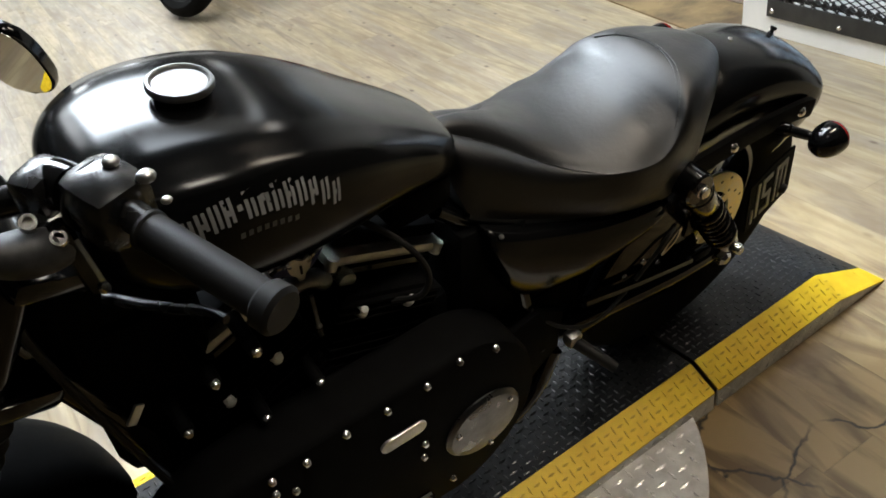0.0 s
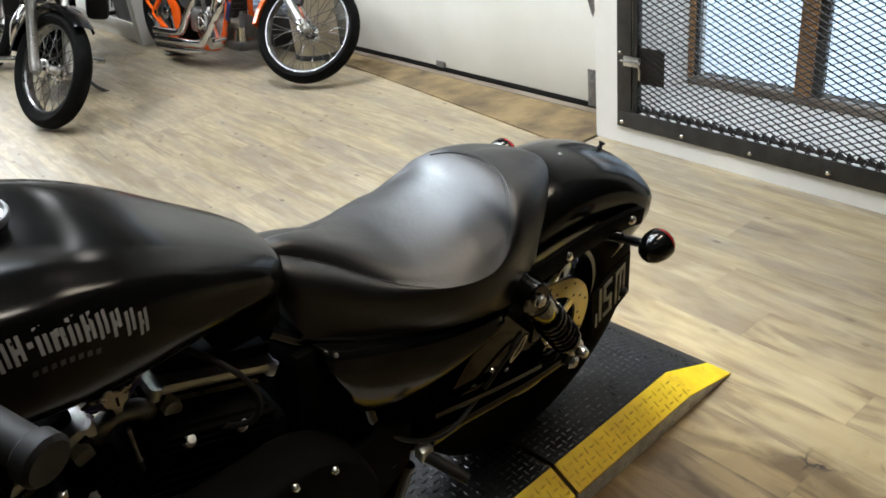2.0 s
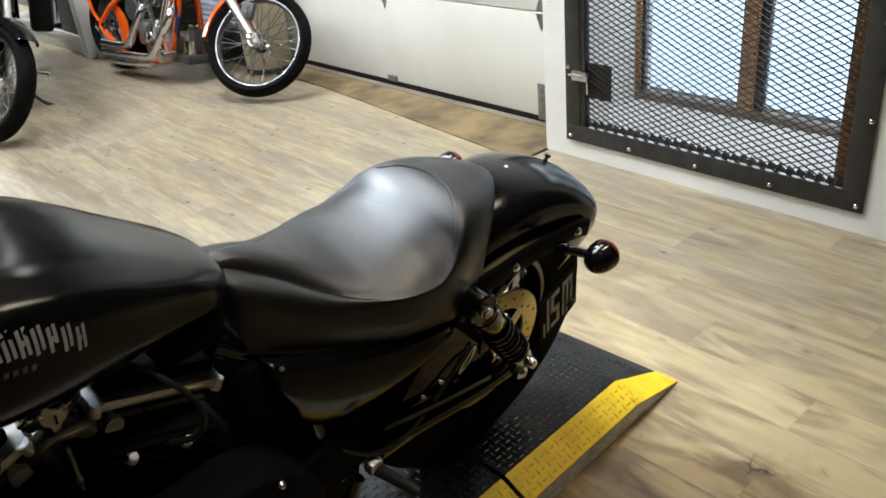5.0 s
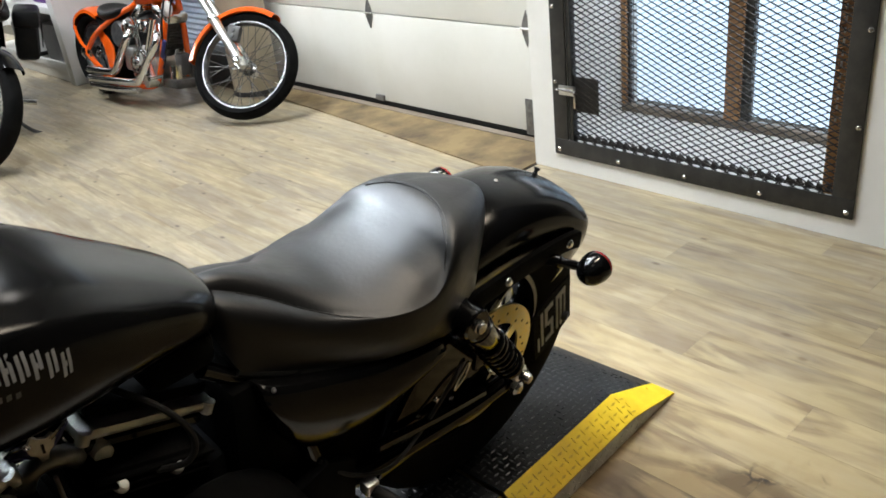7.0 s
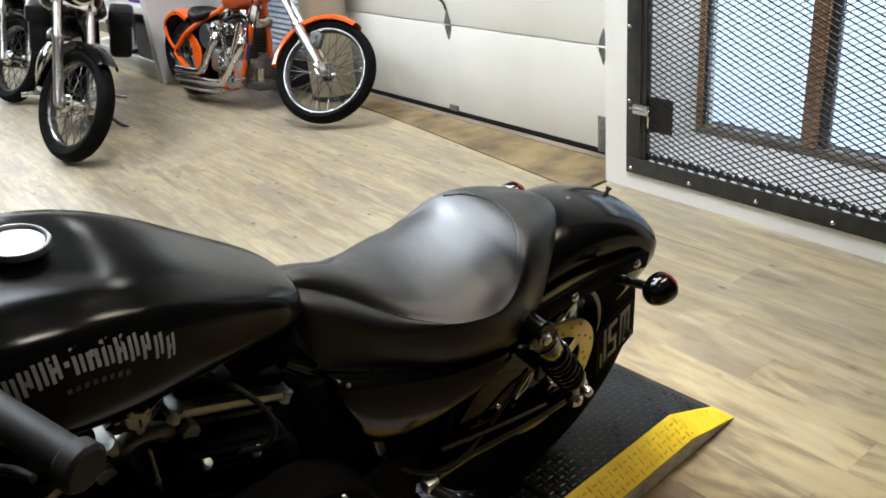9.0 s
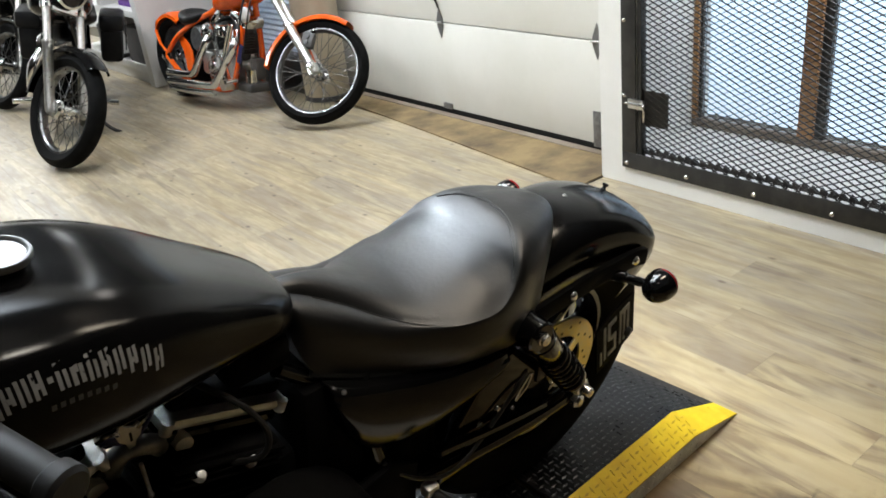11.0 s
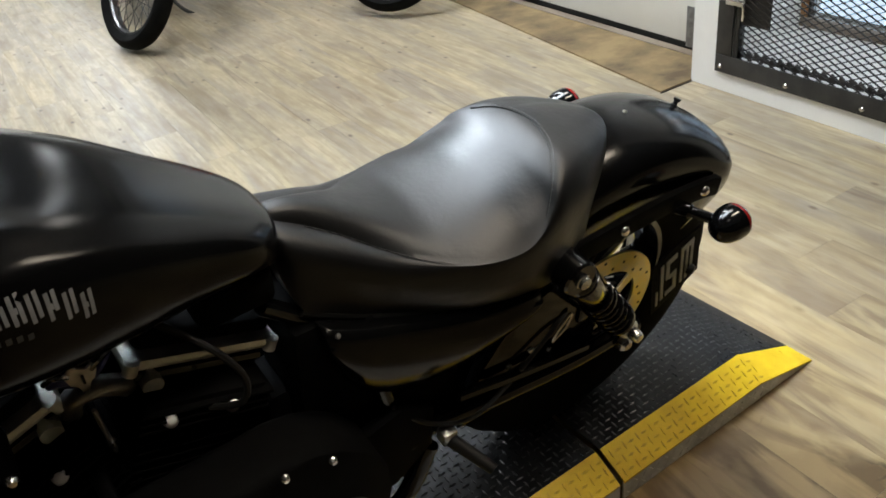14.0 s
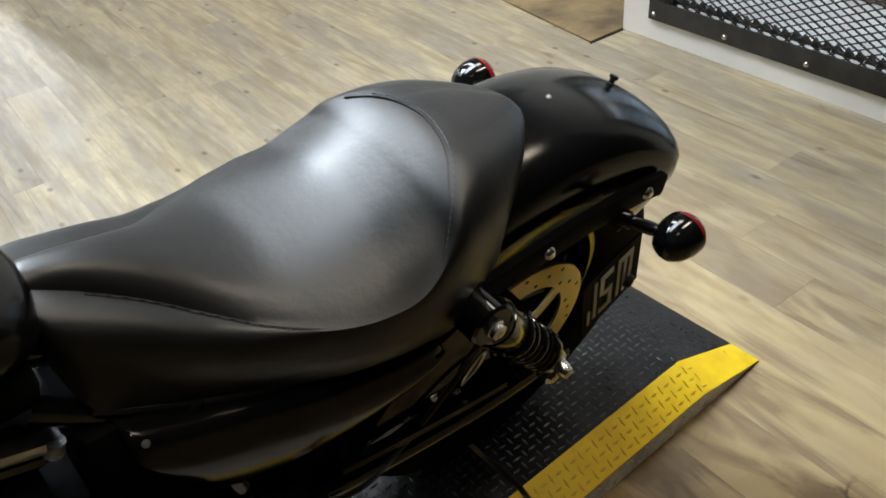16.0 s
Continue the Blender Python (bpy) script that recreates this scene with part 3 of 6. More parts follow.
def tread_marks(bm, x0, x1, y0, y1, height, pitch=0.0185, seed=1, tilt=None):
    """Raised lozenges of checker plate, every second one turned."""
    v, f = [], []
    nx, ny = int((x1 - x0) / pitch), int((y1 - y0) / pitch)
    for i in range(nx):
        for j in range(ny):
            cx, cy = x0 + (i + 0.5) * pitch, y0 + (j + 0.5) * pitch
            d = (1, 0) if (i + j) % 2 else (0, 1)
            a, w = 0.0092 * pitch / 0.0185, 0.0029 * pitch / 0.0185
            k = len(v)
            for s, q, up in ((-a, 0, 0), (0, -w, 0), (a, 0, 0), (0, w, 0), (-a * 0.6, 0, 1), (a * 0.6, 0, 1)):
                x, y = cx + d[0] * s - d[1] * q, cy + d[1] * s + d[0] * q
                v.append((x, y, height(x, y) + 0.0004 + 0.0023 * up))
            f.extend(((k, k + 1, k + 5, k + 4), (k + 1, k + 2, k + 5), (k + 2, k + 3, k + 4, k + 5), (k + 3, k, k + 4)))
    me = bpy.data.meshes.new("tread")
    me.from_pydata(v, [], f)
    return me


def add_tread(me, material, parent, label):
    me.materials.append(material)
    ob = new("tread", me)
    ob.parent = parent
    return tagged(ob, label, kind="stuff")


def deck_piece(parent, x0, x1, ramp):
    """Deck, the two yellow sloped bands and the bare plate sides of one section of the stage."""
    xs = [x0, KINK, TIP] if ramp else [x0, x1]
    tail = (lambda x: 0.012 * (x - KINK) / (TIP - KINK) if ramp and x > KINK else 0.0)

    def strip(name, ya, za, yb, zb, material, label, thick=0.004):
        bm = BM()
        rings = []
        for x in xs:
            ha, hb = za(x), zb(x)
            pts = [(x + tail(x), ya, ha), (x + tail(x), yb, hb), (x + tail(x), yb, hb - thick), (x + tail(x), ya, ha - thick)]
            rings.append([bm.verts.new(p) for p in pts])
        return part(name, skin(bm, rings), material, parent, label)

    lip = lambda x: max(deck_height(x) - (TOP - LIP), 0.004)
    strip("deck", NEAR + BAND, deck_height, FAR - BAND, deck_height, M["deck"], "black painted checker plate deck")
    strip("yellow_band", NEAR, lip, NEAR + BAND - 0.0005, deck_height, M["yellow"], "yellow painted sloping edge band")
    strip("yellow_band", FAR - BAND + 0.0005, deck_height, FAR, lip, M["yellow"], "yellow painted sloping edge band")
    for y, nm in ((NEAR, "side_plate"), (FAR, "side_plate")):
        bm = BM()
        s = 0.006 if y == NEAR else -0.006
        rings = []
        for x in xs:
            h = lip(x) - 0.0045
            rings.append([bm.verts.new((x + tail(x), q, z)) for q, z in ((y + s * 0.2, 0.0008), (y + s * 0.2, max(h, 0.001)), (y + s, max(h, 0.001)), (y + s, 0.0008))])
        part(nm, skin(bm, rings), M["plate"], parent, "bare checker plate side")
    xe = TIP - 0.02 if ramp else x1
    back = lambda x: KINK + (x - KINK) * (TIP - KINK) / (TIP - KINK + 0.012) if ramp and x > KINK else x
    dk = lambda x, y: deck_height(back(x))
    bd = lambda x, y: lip(back(x)) + (deck_height(back(x)) - lip(back(x))) * (y - NEAR) / BAND
    add_tread(tread_marks(None, x0 + 0.004, xe, NEAR + BAND, FAR - BAND, dk), M["tread"], parent, "raised tread marks, a little lighter than the deck")
    add_tread(tread_marks(None, x0 + 0.004, xe, NEAR + 0.003, NEAR + BAND - 0.003, bd), M["ytread"], parent, "yellow tread marks, darkened for their shadow lines")
    bd2 = lambda x, y: lip(back(x)) + (deck_height(back(x)) - lip(back(x))) * (FAR - y) / BAND
    add_tread(tread_marks(None, x0 + 0.004, xe, FAR - BAND + 0.003, FAR - 0.003, bd2), M["ytread"], parent, "yellow tread marks, darkened for their shadow lines")
    # marks on the near side plate
    v, f = [], []
    for i in range(int((xe - x0) / 0.022)):
        for j in range(2):
            cx, cz = x0 + (i + 0.5) * 0.022, 0.013 + j * 0.020
            if cz + 0.009 > lip(cx):
                continue
            s = 0.7 if (i + j) % 2 else -0.7
            k = len(v)
            for a, w in ((-0.010, 0), (0, -0.0022), (0.010, 0), (0, 0.0022)):
                v.append((cx + a * 0.75 - w * s, NEAR + 0.0008, cz + a * s + w * 0.7))
            v.append((cx, NEAR - 0.0012, cz))
            f.extend([(k + q, k + (q + 1) % 4, k + 4) for q in range(4)])
    me = bpy.data.meshes.new("tread")
    me.from_pydata(v, [], f)
    add_tread(me, M["mark"], parent, "raised marks on the bare side plate")


stage = thing("display_turntable", None, None, "black checker plate motorcycle turntable with yellow edges", "turntable", at=STAGE)
deck_piece(stage, -0.62, GAP0 - 0.012, False)
bm = BM()
lathe(bm, [(0, 0.001), (0.575, 0.001), (0.578, 0.003), (0.578, 0.020), (0.574, 0.023), (0, 0.023)], (0.60, 0.04, 0), (0, 0, 1), 72)
part("base_disc", bm, M["plate"], stage, "round bare checker plate base")
me = tread_marks(None, 0.03, 1.17, -0.53, 0.61, lambda x, y: 0.0232, 0.0300)
v = [tuple(q.co) for q in me.vertices]
keep = [tuple(p.vertices) for p in me.polygons if all(math.hypot(v[i][0] - 0.60, v[i][1] - 0.04) < 0.565 for i in p.vertices)]
me2 = bpy.data.meshes.new("tread")
me2.from_pydata(v, [], keep)
add_tread(me2, M["mark"], stage, "raised marks on the base disc")
part("core", box(BM(), -0.60, GAP0 - 0.02, NEAR + 0.02, FAR - 0.02, 0.024, 0.044), M["iron"], stage)
for x, y in ((0.16, 0.47), (0.05, 0.30), (1.08, -0.20)):
    part("screw", lathe(BM(), [(0, 0.004), (0.006, 0.0035), (0.009, 0.001), (0.009, 0)], (x, y, 0.0235), (0, 0, 1), 10), M["zinc"], stage)
ramp = thing("ramp", None, None, "low black checker plate ramp with yellow edge bands", "ramp", at=STAGE)
deck_piece(ramp, GAP0, TIP, True)

# ---------------------------------------------------------------- black motorcycle on the turntable
BIKE = Matrix.Translation((0, 0.990, TOP)) @ Matrix.Rotation(radians(3.06), 4, "Z") @ Matrix.Rotation(radians(14), 4, "X")
bike = thing("motorcycle", None, None, "satin black cruiser motorcycle parked on the turntable deck", "motorcycle", "motorcycles", at=BIKE)
RA, FA = Vector((1.20, 0, 0.326)), Vector((-0.300, 0, 0.331))


def section(bm, x, w, zt, zb, zm, pu=0.75, pl=0.75, n=40, cy=0.0):
    ring = []
    for i in range(n):
        a = 2 * math.pi * i / n
        c, s = math.cos(a), math.sin(a)
        p = pu if s >= 0 else pl
        y = w * math.copysign(abs(c) ** p, c)
        z = zm + ((zt - zm) if s >= 0 else (zm - zb)) * math.copysign(abs(s) ** p, s)
        ring.append(bm.verts.new((x, cy + y, z)))
    return ring


# fuel tank: x, half width, top, bottom, height of the widest line
TANK = [(0.150, 0.030, 0.955, 0.905, 0.930), (0.158, 0.072, 0.978, 0.872, 0.928), (0.184, 0.108, 0.996, 0.845, 0.925), (0.232, 0.136, 1.006, 0.826, 0.920),
        (0.300, 0.145, 1.003, 0.815, 0.914), (0.375, 0.139, 0.986, 0.806, 0.902), (0.450, 0.121, 0.952, 0.800, 0.880), (0.520, 0.099, 0.906, 0.794, 0.850),
        (0.575, 0.083, 0.868, 0.787, 0.826), (0.605, 0.066, 0.846, 0.783, 0.813), (0.619, 0.046, 0.833, 0.787, 0.809), (0.626, 0.020, 0.822, 0.797, 0.809)]


def tank_ring(bm, x, w, zt, zb, zm, n=96):
    """A tank section with a soft shoulder line pressed into its upper sides."""
    ring = []
    fade = min(1.0, max(0.0, (x - 0.16) / 0.06)) * min(1.0, max(0.0, (0.60 - x) / 0.15))
    for i in range(n):
        a = 2 * math.pi * i / n
        c, s = math.cos(a), math.sin(a)
        pw = 0.66 if s >= 0 else 0.62
        y = w * math.copysign(abs(c) ** pw, c)
        z = zm + ((zt - zm) if s >= 0 else (zm - zb)) * math.copysign(abs(s) ** pw, s)
        e = math.atan2(s, abs(c))
        k = 1 + fade * (0.010 * math.exp(-((e - 0.62) / 0.13) ** 2) - 0.014 * math.exp(-((e - 0.90) / 0.15) ** 2))
        ring.append(bm.verts.new((x, y * k, zm + (z - zm) * k)))
    return ring


bm = BM()
skin(bm, [tank_ring(bm, *row) for row in interp(TANK, 6)])
tank = part("fuel_tank", bm, M["denim"], bike, "satin black teardrop fuel tank")
CAP = Vector((0.302, -0.004, 1.001))
part("cap_neck", lathe(BM(), [(0.030, -0.012), (0.030, 0.010), (0, 0.010)], CAP, (0.11, 0.02, 1), 40), M["gloss"], tank)
part("filler_cap", lathe(BM(), [(0.028, 0.0102), (0.033, 0.0106), (0.0345, 0.0125), (0.0345, 0.0165), (0.033, 0.0192), (0.0305, 0.0196), (0.0290, 0.0185), (0.0275, 0.0160), (0, 0.0166)], CAP, (0.11, 0.02, 1), 56), M["capmetal"], tank, "brushed aluminium filler cap")


def tank_side(x, z):
    """The y of the tank's left side at x, z."""
    rows = interp(TANK, 5)
    for p, q in zip(rows, rows[1:]):
        if p[0] <= x <= q[0]:
            k = (x - p[0]) / (q[0] - p[0])
            _, w, zt, zb, zm = p + (q - p) * k
            up = z >= zm
            s = min(abs(z - zm) / ((zt - zm) if up else (zm - zb)), 0.999)
            pw = 0.66 if up else 0.62
            s = s ** (1 / pw)
            return -w * math.sqrt(max(1 - s * s, 0)) ** pw
    return 0.0


def badge_bar(x0, x1, z0, z1, skew, name, material):
    """A small plain bar lying on the tank's side."""
    bm = BM()
    n = 3
    grid = []
    for i in range(n):
        row = []
        for j in range(n):
            z = z0 + (z1 - z0) * j / (n - 1)
            x = x0 + (x1 - x0) * i / (n - 1) + skew * (z - z0)
            row.append(bm.verts.new((x, tank_side(x, z) - 0.0006, z)))
        grid.append(row)
    for i in range(n - 1):
        for j in range(n - 1):
            bm.faces.new((grid[i][j], grid[i + 1][j], grid[i + 1][j + 1], grid[i][j + 1]))
    return part(name, bm, material, tank)


random.seed(4)
arc = lambda x: 0.946 - 3.4 * (x - 0.289) ** 2
xx = 0.205
for k in range(14):
    wd = 0.0108 if k not in (0, 7) else 0.0128
    if k == 6:
        badge_bar(xx + 0.001, xx + 0.006, arc(xx) + 0.006, arc(xx) + 0.012, 0.0, "badge_mark", M["decal"])
        xx += 0.009
    hh = 0.034 if k in (0, 7) else 0.028
    sk = -0.05 + 0.012 * k
    zb = arc(xx + wd / 2) - 0.006
    badge_bar(xx, xx + wd * 0.36, zb, zb + hh, sk, "badge_mark", M["decal"])
    badge_bar(xx + wd * 0.62, xx + wd * 0.96, zb + hh * random.choice((0, 0.1, 0.3)), zb + hh, sk, "badge_mark", M["decal"])
    if k % 2:
        badge_bar(xx + wd * 0.36, xx + wd * 0.62, zb + hh * 0.40, zb + hh * 0.62, sk, "badge_mark", M["decal"])
    xx += wd + 0.0025
for k in range(8):
    x0 = 0.283 + k * 0.0085
    badge_bar(x0, x0 + 0.005, arc(x0) - 0.026, arc(x0) - 0.019, 0.1, "badge_mark", M["faint"])

# seat: x, seam's half width, crown, seam height, widest half width, half width and height of the lower edge
SEAT = [(0.612, 0.010, 0.818, 0.814, 0.040, 0.050, 0.752), (0.626, 0.018, 0.822, 0.812, 0.064, 0.074, 0.706), (0.660, 0.028, 0.815, 0.795, 0.078, 0.081, 0.684), (0.700, 0.044, 0.798, 0.772, 0.092, 0.090, 0.663),
        (0.740, 0.066, 0.776, 0.746, 0.104, 0.099, 0.650), (0.780, 0.095, 0.755, 0.728, 0.117, 0.108, 0.638), (0.817, 0.119, 0.742, 0.718, 0.129, 0.117, 0.628), (0.850, 0.134, 0.739, 0.714, 0.141, 0.124, 0.619),
        (0.886, 0.143, 0.740, 0.711, 0.149, 0.129, 0.611), (0.924, 0.144, 0.746, 0.710, 0.151, 0.132, 0.603), (0.954, 0.138, 0.756, 0.724, 0.149, 0.133, 0.598), (0.976, 0.121, 0.765, 0.744, 0.145, 0.133, 0.594),
        (0.996, 0.101, 0.774, 0.766, 0.140, 0.131, 0.592), (1.026, 0.062, 0.783, 0.780, 0.131, 0.127, 0.594), (1.060, 0.050, 0.782, 0.778, 0.119, 0.117, 0.604), (1.100, 0.044, 0.774, 0.769, 0.098, 0.097, 0.626),
        (1.140, 0.030, 0.763, 0.759, 0.070, 0.069, 0.664), (1.170, 0.016, 0.752, 0.749, 0.040, 0.039, 0.705), (1.183, 0.006, 0.744, 0.743, 0.018, 0.016, 0.728)]


def settle(x, y, z):
    """The padding sits a little lower and narrower on the right side."""
    low = 0.010 * min(0.6, max(0.0, 1 - abs(x - 0.93) / 0.16)) / 0.6
    z -= low * min(1.0, max(0.0, y / 0.12)) ** 1.5
    y -= 0.005 * min(1.0, max(0.0, (x - 0.75) / 0.1)) * min(1.0, max(0.0, (1.1 - x) / 0.1))
    return x, y, z


def seat_ring(bm, x, ys, zt, zs, w, yb, zb):
    """Dished top out to the seam, a rolled shoulder, then an upright skirt."""
    zm = zb + 0.55 * (zs - zb)
    half = [(ys * u / 12, zt - (zt - zs) * (u / 12) ** 2.6) for u in range(13)]
    for k in range(1, 9):
        a = math.pi / 2 * k / 8
        half.append((ys + (w - ys) * math.sin(a) ** 0.8, zm + (zs - zm) * math.cos(a) ** 0.8))
    for k in range(1, 9):
        half.append((w + (yb - w) * (k / 8) ** 1.6, zm + (zb - zm) * k / 8))
    half.append((yb - 0.012, zb - 0.003))
    pts = half + [(0, zb - 0.003)] + [(-y, z) for y, z in half[:0:-1]]
    return [bm.verts.new(settle(x, y, z)) for y, z in pts]


bm = BM()
skin(bm, [seat_ring(bm, *row) for row in interp(SEAT, 6)])
seat = part("seat", bm, M["vinyl"], bike, "black vinyl solo seat with a raised rear hump")


def seat_row(x):
    rows = interp(SEAT, 6)
    for p, q in zip(rows, rows[1:]):
        if p[0] <= x <= q[0]:
            return p + (q - p) * (x - p[0]) / (q[0] - p[0])
    return rows[-1]


def seat_top(x, y):
    _, ys, zt, zs, w, yb, zb = seat_row(x)
    if abs(y) <= ys:
        return settle(x, y, zt - (zt - zs) * (abs(y) / ys) ** 2.6)[2]
    zm, k = zb + 0.55 * (zs - zb), min(1.0, (abs(y) - ys) / (w - ys)) ** 1.25
    return settle(x, y, zm + (zs - zm) * (1 - k * k) ** 0.4)[2]


side_seam = [(x, -seat_row(x)[1] - 0.003) for x in (0.66, 0.70, 0.74, 0.78, 0.81, 0.84, 0.87, 0.90, 0.93, 0.955, 0.975, 0.990)]
back_seam = [(1.006, -0.090), (1.026, -0.062), (1.038, -0.034), (1.044, 0.0), (1.038, 0.034), (1.026, 0.062), (1.006, 0.090)]
seam = side_seam + back_seam
part("seam", tube(BM(), [(x, y, seat_top(x, y) + 0.0002) for x, y in seam], 0.0013, 6, 6), M["vinyl"], seat, "raised stitched seam")
line = smooth_path([(x + (0.005 if x > 0.99 else 0.0), y * 1.02, seat_top(x + (0.005 if x > 0.99 else 0.0), y * 1.02) + 0.0008) for x, y in seam], 12)
bm = BM()
for p, q in zip(line[::3], line[2::3]):
    if p.y > 0.07:
        continue
    rod(bm, p, q, 0.0007, seg=5)
tagged(part("stitching", bm, M["seam"], seat), "fine dark grey thread stitches", kind="stuff")
part("seat_base", tube(BM(), [(0.625, -0.070, 0.700), (0.66, -0.078, 0.680), (0.74, -0.095, 0.646), (0.82, -0.112, 0.623), (0.90, -0.124, 0.602), (0.99, -0.125, 0.588), (1.06, -0.110, 0.598)], 0.006, 8), M["rubber"], seat)

# rear fender
bm = BM()
prof = [(-0.100, 0.262), (-0.103, 0.325), (-0.102, 0.352), (-0.094, 0.370), (-0.080, 0.381), (-0.055, 0.391), (-0.028, 0.396), (0, 0.398), (0.028, 0.396), (0.055, 0.391), (0.080, 0.381), (0.094, 0.370), (0.102, 0.352), (0.103, 0.325), (0.100, 0.262)]
rings = []
for k in range(37):
    a = radians(31.5 + (128 - 31.5) * k / 36)
    pts = []
    for y, r in prof + [(y * 0.97, r - 0.005) for y, r in prof[::-1]]:
        rr = r - 0.030 * max(0.0, 1 - k / 6) ** 2
        pts.append(bm.verts.new((RA.x + rr * math.cos(a), y * (0.76 + 0.24 * math.sin(min(1, k / 7) * math.pi / 2)), RA.z + rr * math.sin(a))))
    rings.append(pts)
skin(bm, rings)
fender = part("rear_fender", bm, M["denim"], bike, "satin black chopped rear fender")
part("seat_screw", lathe(BM(), [(0, 0.007), (0.006, 0.006), (0.010, 0.002), (0.011, 0)], (1.186, -0.003, 0.722), (0.0, 0, 1), 14), M["zinc"], fender)
part("rivet", lathe(BM(), [(0, 0.003), (0.003, 0.002), (0.004, 0)], (1.250, -0.002, 0.7205), (0.1, 0, 1), 10), M["alu"], fender)
part("aerial_stub", lathe(BM(), [(0.0055, -0.004), (0.006, 0.003), (0.004, 0.005), (0.004, 0.009), (0.0065, 0.011), (0.0065, 0.015), (0, 0.016)], (1.388, 0.006, 0.6755), (0.45, 0, 0.9), 12), M["rubber"], fender, "small black rubber stub")


def strut(s):
    bm = BM()
    pts = [(0.95, 0.592), (1.05, 0.608), (1.150, 0.609), (1.26, 0.602), (1.355, 0.589), (1.400, 0.576)]
    rings = []
    for x, _, z in smooth_path([(x, 0, z) for x, z in pts], 5):
        h = 0.020
        yo = 0.124 - 0.014 * max(0, (x - 1.1) / 0.32)
        rings.append([bm.verts.new((x, s * (yo + d), z + e)) for d, e in ((-0.005, -h), (0.006, -h), (0.008, -h * 0.7), (0.008, h * 0.7), (0.006, h), (-0.005, h))])
    st = part("fender_strut", skin(bm, rings), M["wrinkle"], bike, "black fender strut")
    for x, z in ((1.355, 0.589), (1.150, 0.609)):
        yo = 0.124 - 0.014 * max(0, (x - 1.1) / 0.32) + 0.008
        part("bolt", lathe(BM(), [(0, 0.007), (0.005, 0.0065), (0.009, 0.003), (0.010, 0)], (x, s * yo, z), (0, s, 0.1), 14), M["zinc"], st, "domed zinc bolt")


strut(-1)
strut(1)


def signal(s):
    c = Vector((1.321, s * 0.201, 0.591))
    a = Vector((1.288, s * 0.112, 0.582))
    bm = BM()
    lathe(bm, [(0, 0), (0.013, 0.001), (0.013, 0.030), (0.0095, 0.034), (0.0095, 0.060), (0.007, 0.075), (0, 0.08)], a, c - a, 16)
    st = part("turn_signal", bm, M["gloss"], bike, "gloss black bullet turn signal with red lens")
    ax = Vector((0.97, 0.0, 0.10))
    part("signal_bowl", lathe(BM(), [(0, -0.036), (0.010, -0.034), (0.020, -0.027), (0.027, -0.016), (0.031, 0.0), (0.031, 0.013), (0, 0.013)], c, ax, 28), M["gloss"], st)
    part("signal_lens", lathe(BM(), [(0.0305, 0.0135), (0.030, 0.018), (0.025, 0.025), (0.013, 0.030), (0, 0.031)], c, ax, 28), M["red"], st, "dark red lens")


signal(-1)
signal(1)


def shock(s):
    t, b = Vector((1.018, s * 0.150, 0.614)), Vector((1.188, s * 0.148, 0.381))
    d = (b - t).normalized()
    sh = part("shock_absorber", lathe(BM(), [(0, 0.012), (0.022, 0.014), (0.029, 0.028), (0.030, 0.034), (0.030, 0.092), (0.027, 0.098), (0, 0.098)], t, d, 28), M["gloss"], bike, "black coil shock absorber")
    part("top_eye", lathe(BM(), [(0, -0.026), (0.027, -0.026), (0.030, -0.022), (0.030, 0.022), (0.027, 0.026), (0, 0.026)], (t.x, s * 0.148, t.z), (0, s, 0), 28), M["gloss"], sh)
    part("damper_body", rod(BM(), t + d * 0.09, t + d * 0.255, 0.021), M["gloss"], sh)
    n, turns, L0, L1 = 140, 7, 0.099, 0.245
    side = d.orthogonal().normalized()
    up = d.cross(side)
    pts = [t + d * (L0 + (L1 - L0) * i / n) + 0.0275 * (math.cos(2 * math.pi * turns * i / n) * side + math.sin(2 * math.pi * turns * i / n) * up) for i in range(n + 1)]
    part("coil_spring", tube(BM(), pts, 0.0048, 8, 1), M["gloss"], sh)
    part("spring_seat", lathe(BM(), [(0.022, 0.243), (0.031, 0.245), (0.031, 0.254), (0.018, 0.262), (0, 0.262)], t, d, 24), M["gloss"], sh)
    part("top_ring", lathe(BM(), [(0.0295, 0.036), (0.032, 0.037), (0.032, 0.041), (0.0295, 0.042)], t, d, 28), M["gloss"], sh)
    part("top_bolt", lathe(BM(), [(0.012, 0.0), (0.012, 0.003), (0.0105, 0.004), (0.010, 0.010), (0.005, 0.013), (0, 0.013)], (t.x, s * 0.174, t.z), (0, s, 0), 18), M["zinc"], sh, "bright domed bolt")
    part("lower_eye", lathe(BM(), [(0, -0.020), (0.016, -0.020), (0.019, -0.016), (0.019, 0.016), (0.016, 0.020), (0, 0.020)], b, (0, 1, 0), 20), M["alu"], sh)
    part("lower_bolt", lathe(BM(), [(0.012, 0.0), (0.012, 0.014), (0.009, 0.022), (0, 0.024)], (b.x, s * 0.167, b.z), (0, s, 0), 16), M["zinc"], sh)


shock(-1)
shock(1)


def ring_profile(r_in, r_out, hw, tread=0.75):
    """Closed tyre profile of (radius, height)."""
    return [(r_in, -hw * 0.62), (r_in + 0.012, -hw * 0.80), ((r_in + r_out) / 2, -hw), (r_out - 0.030, -hw * 0.93), (r_out - 0.010, -hw * tread * 0.85), (r_out, -hw * 0.30), (r_out + 0.001, 0),
            (r_out, hw * 0.30), (r_out - 0.010, hw * tread * 0.85), (r_out - 0.030, hw * 0.93), ((r_in + r_out) / 2, hw), (r_in + 0.012, hw * 0.80), (r_in, hw * 0.62)]


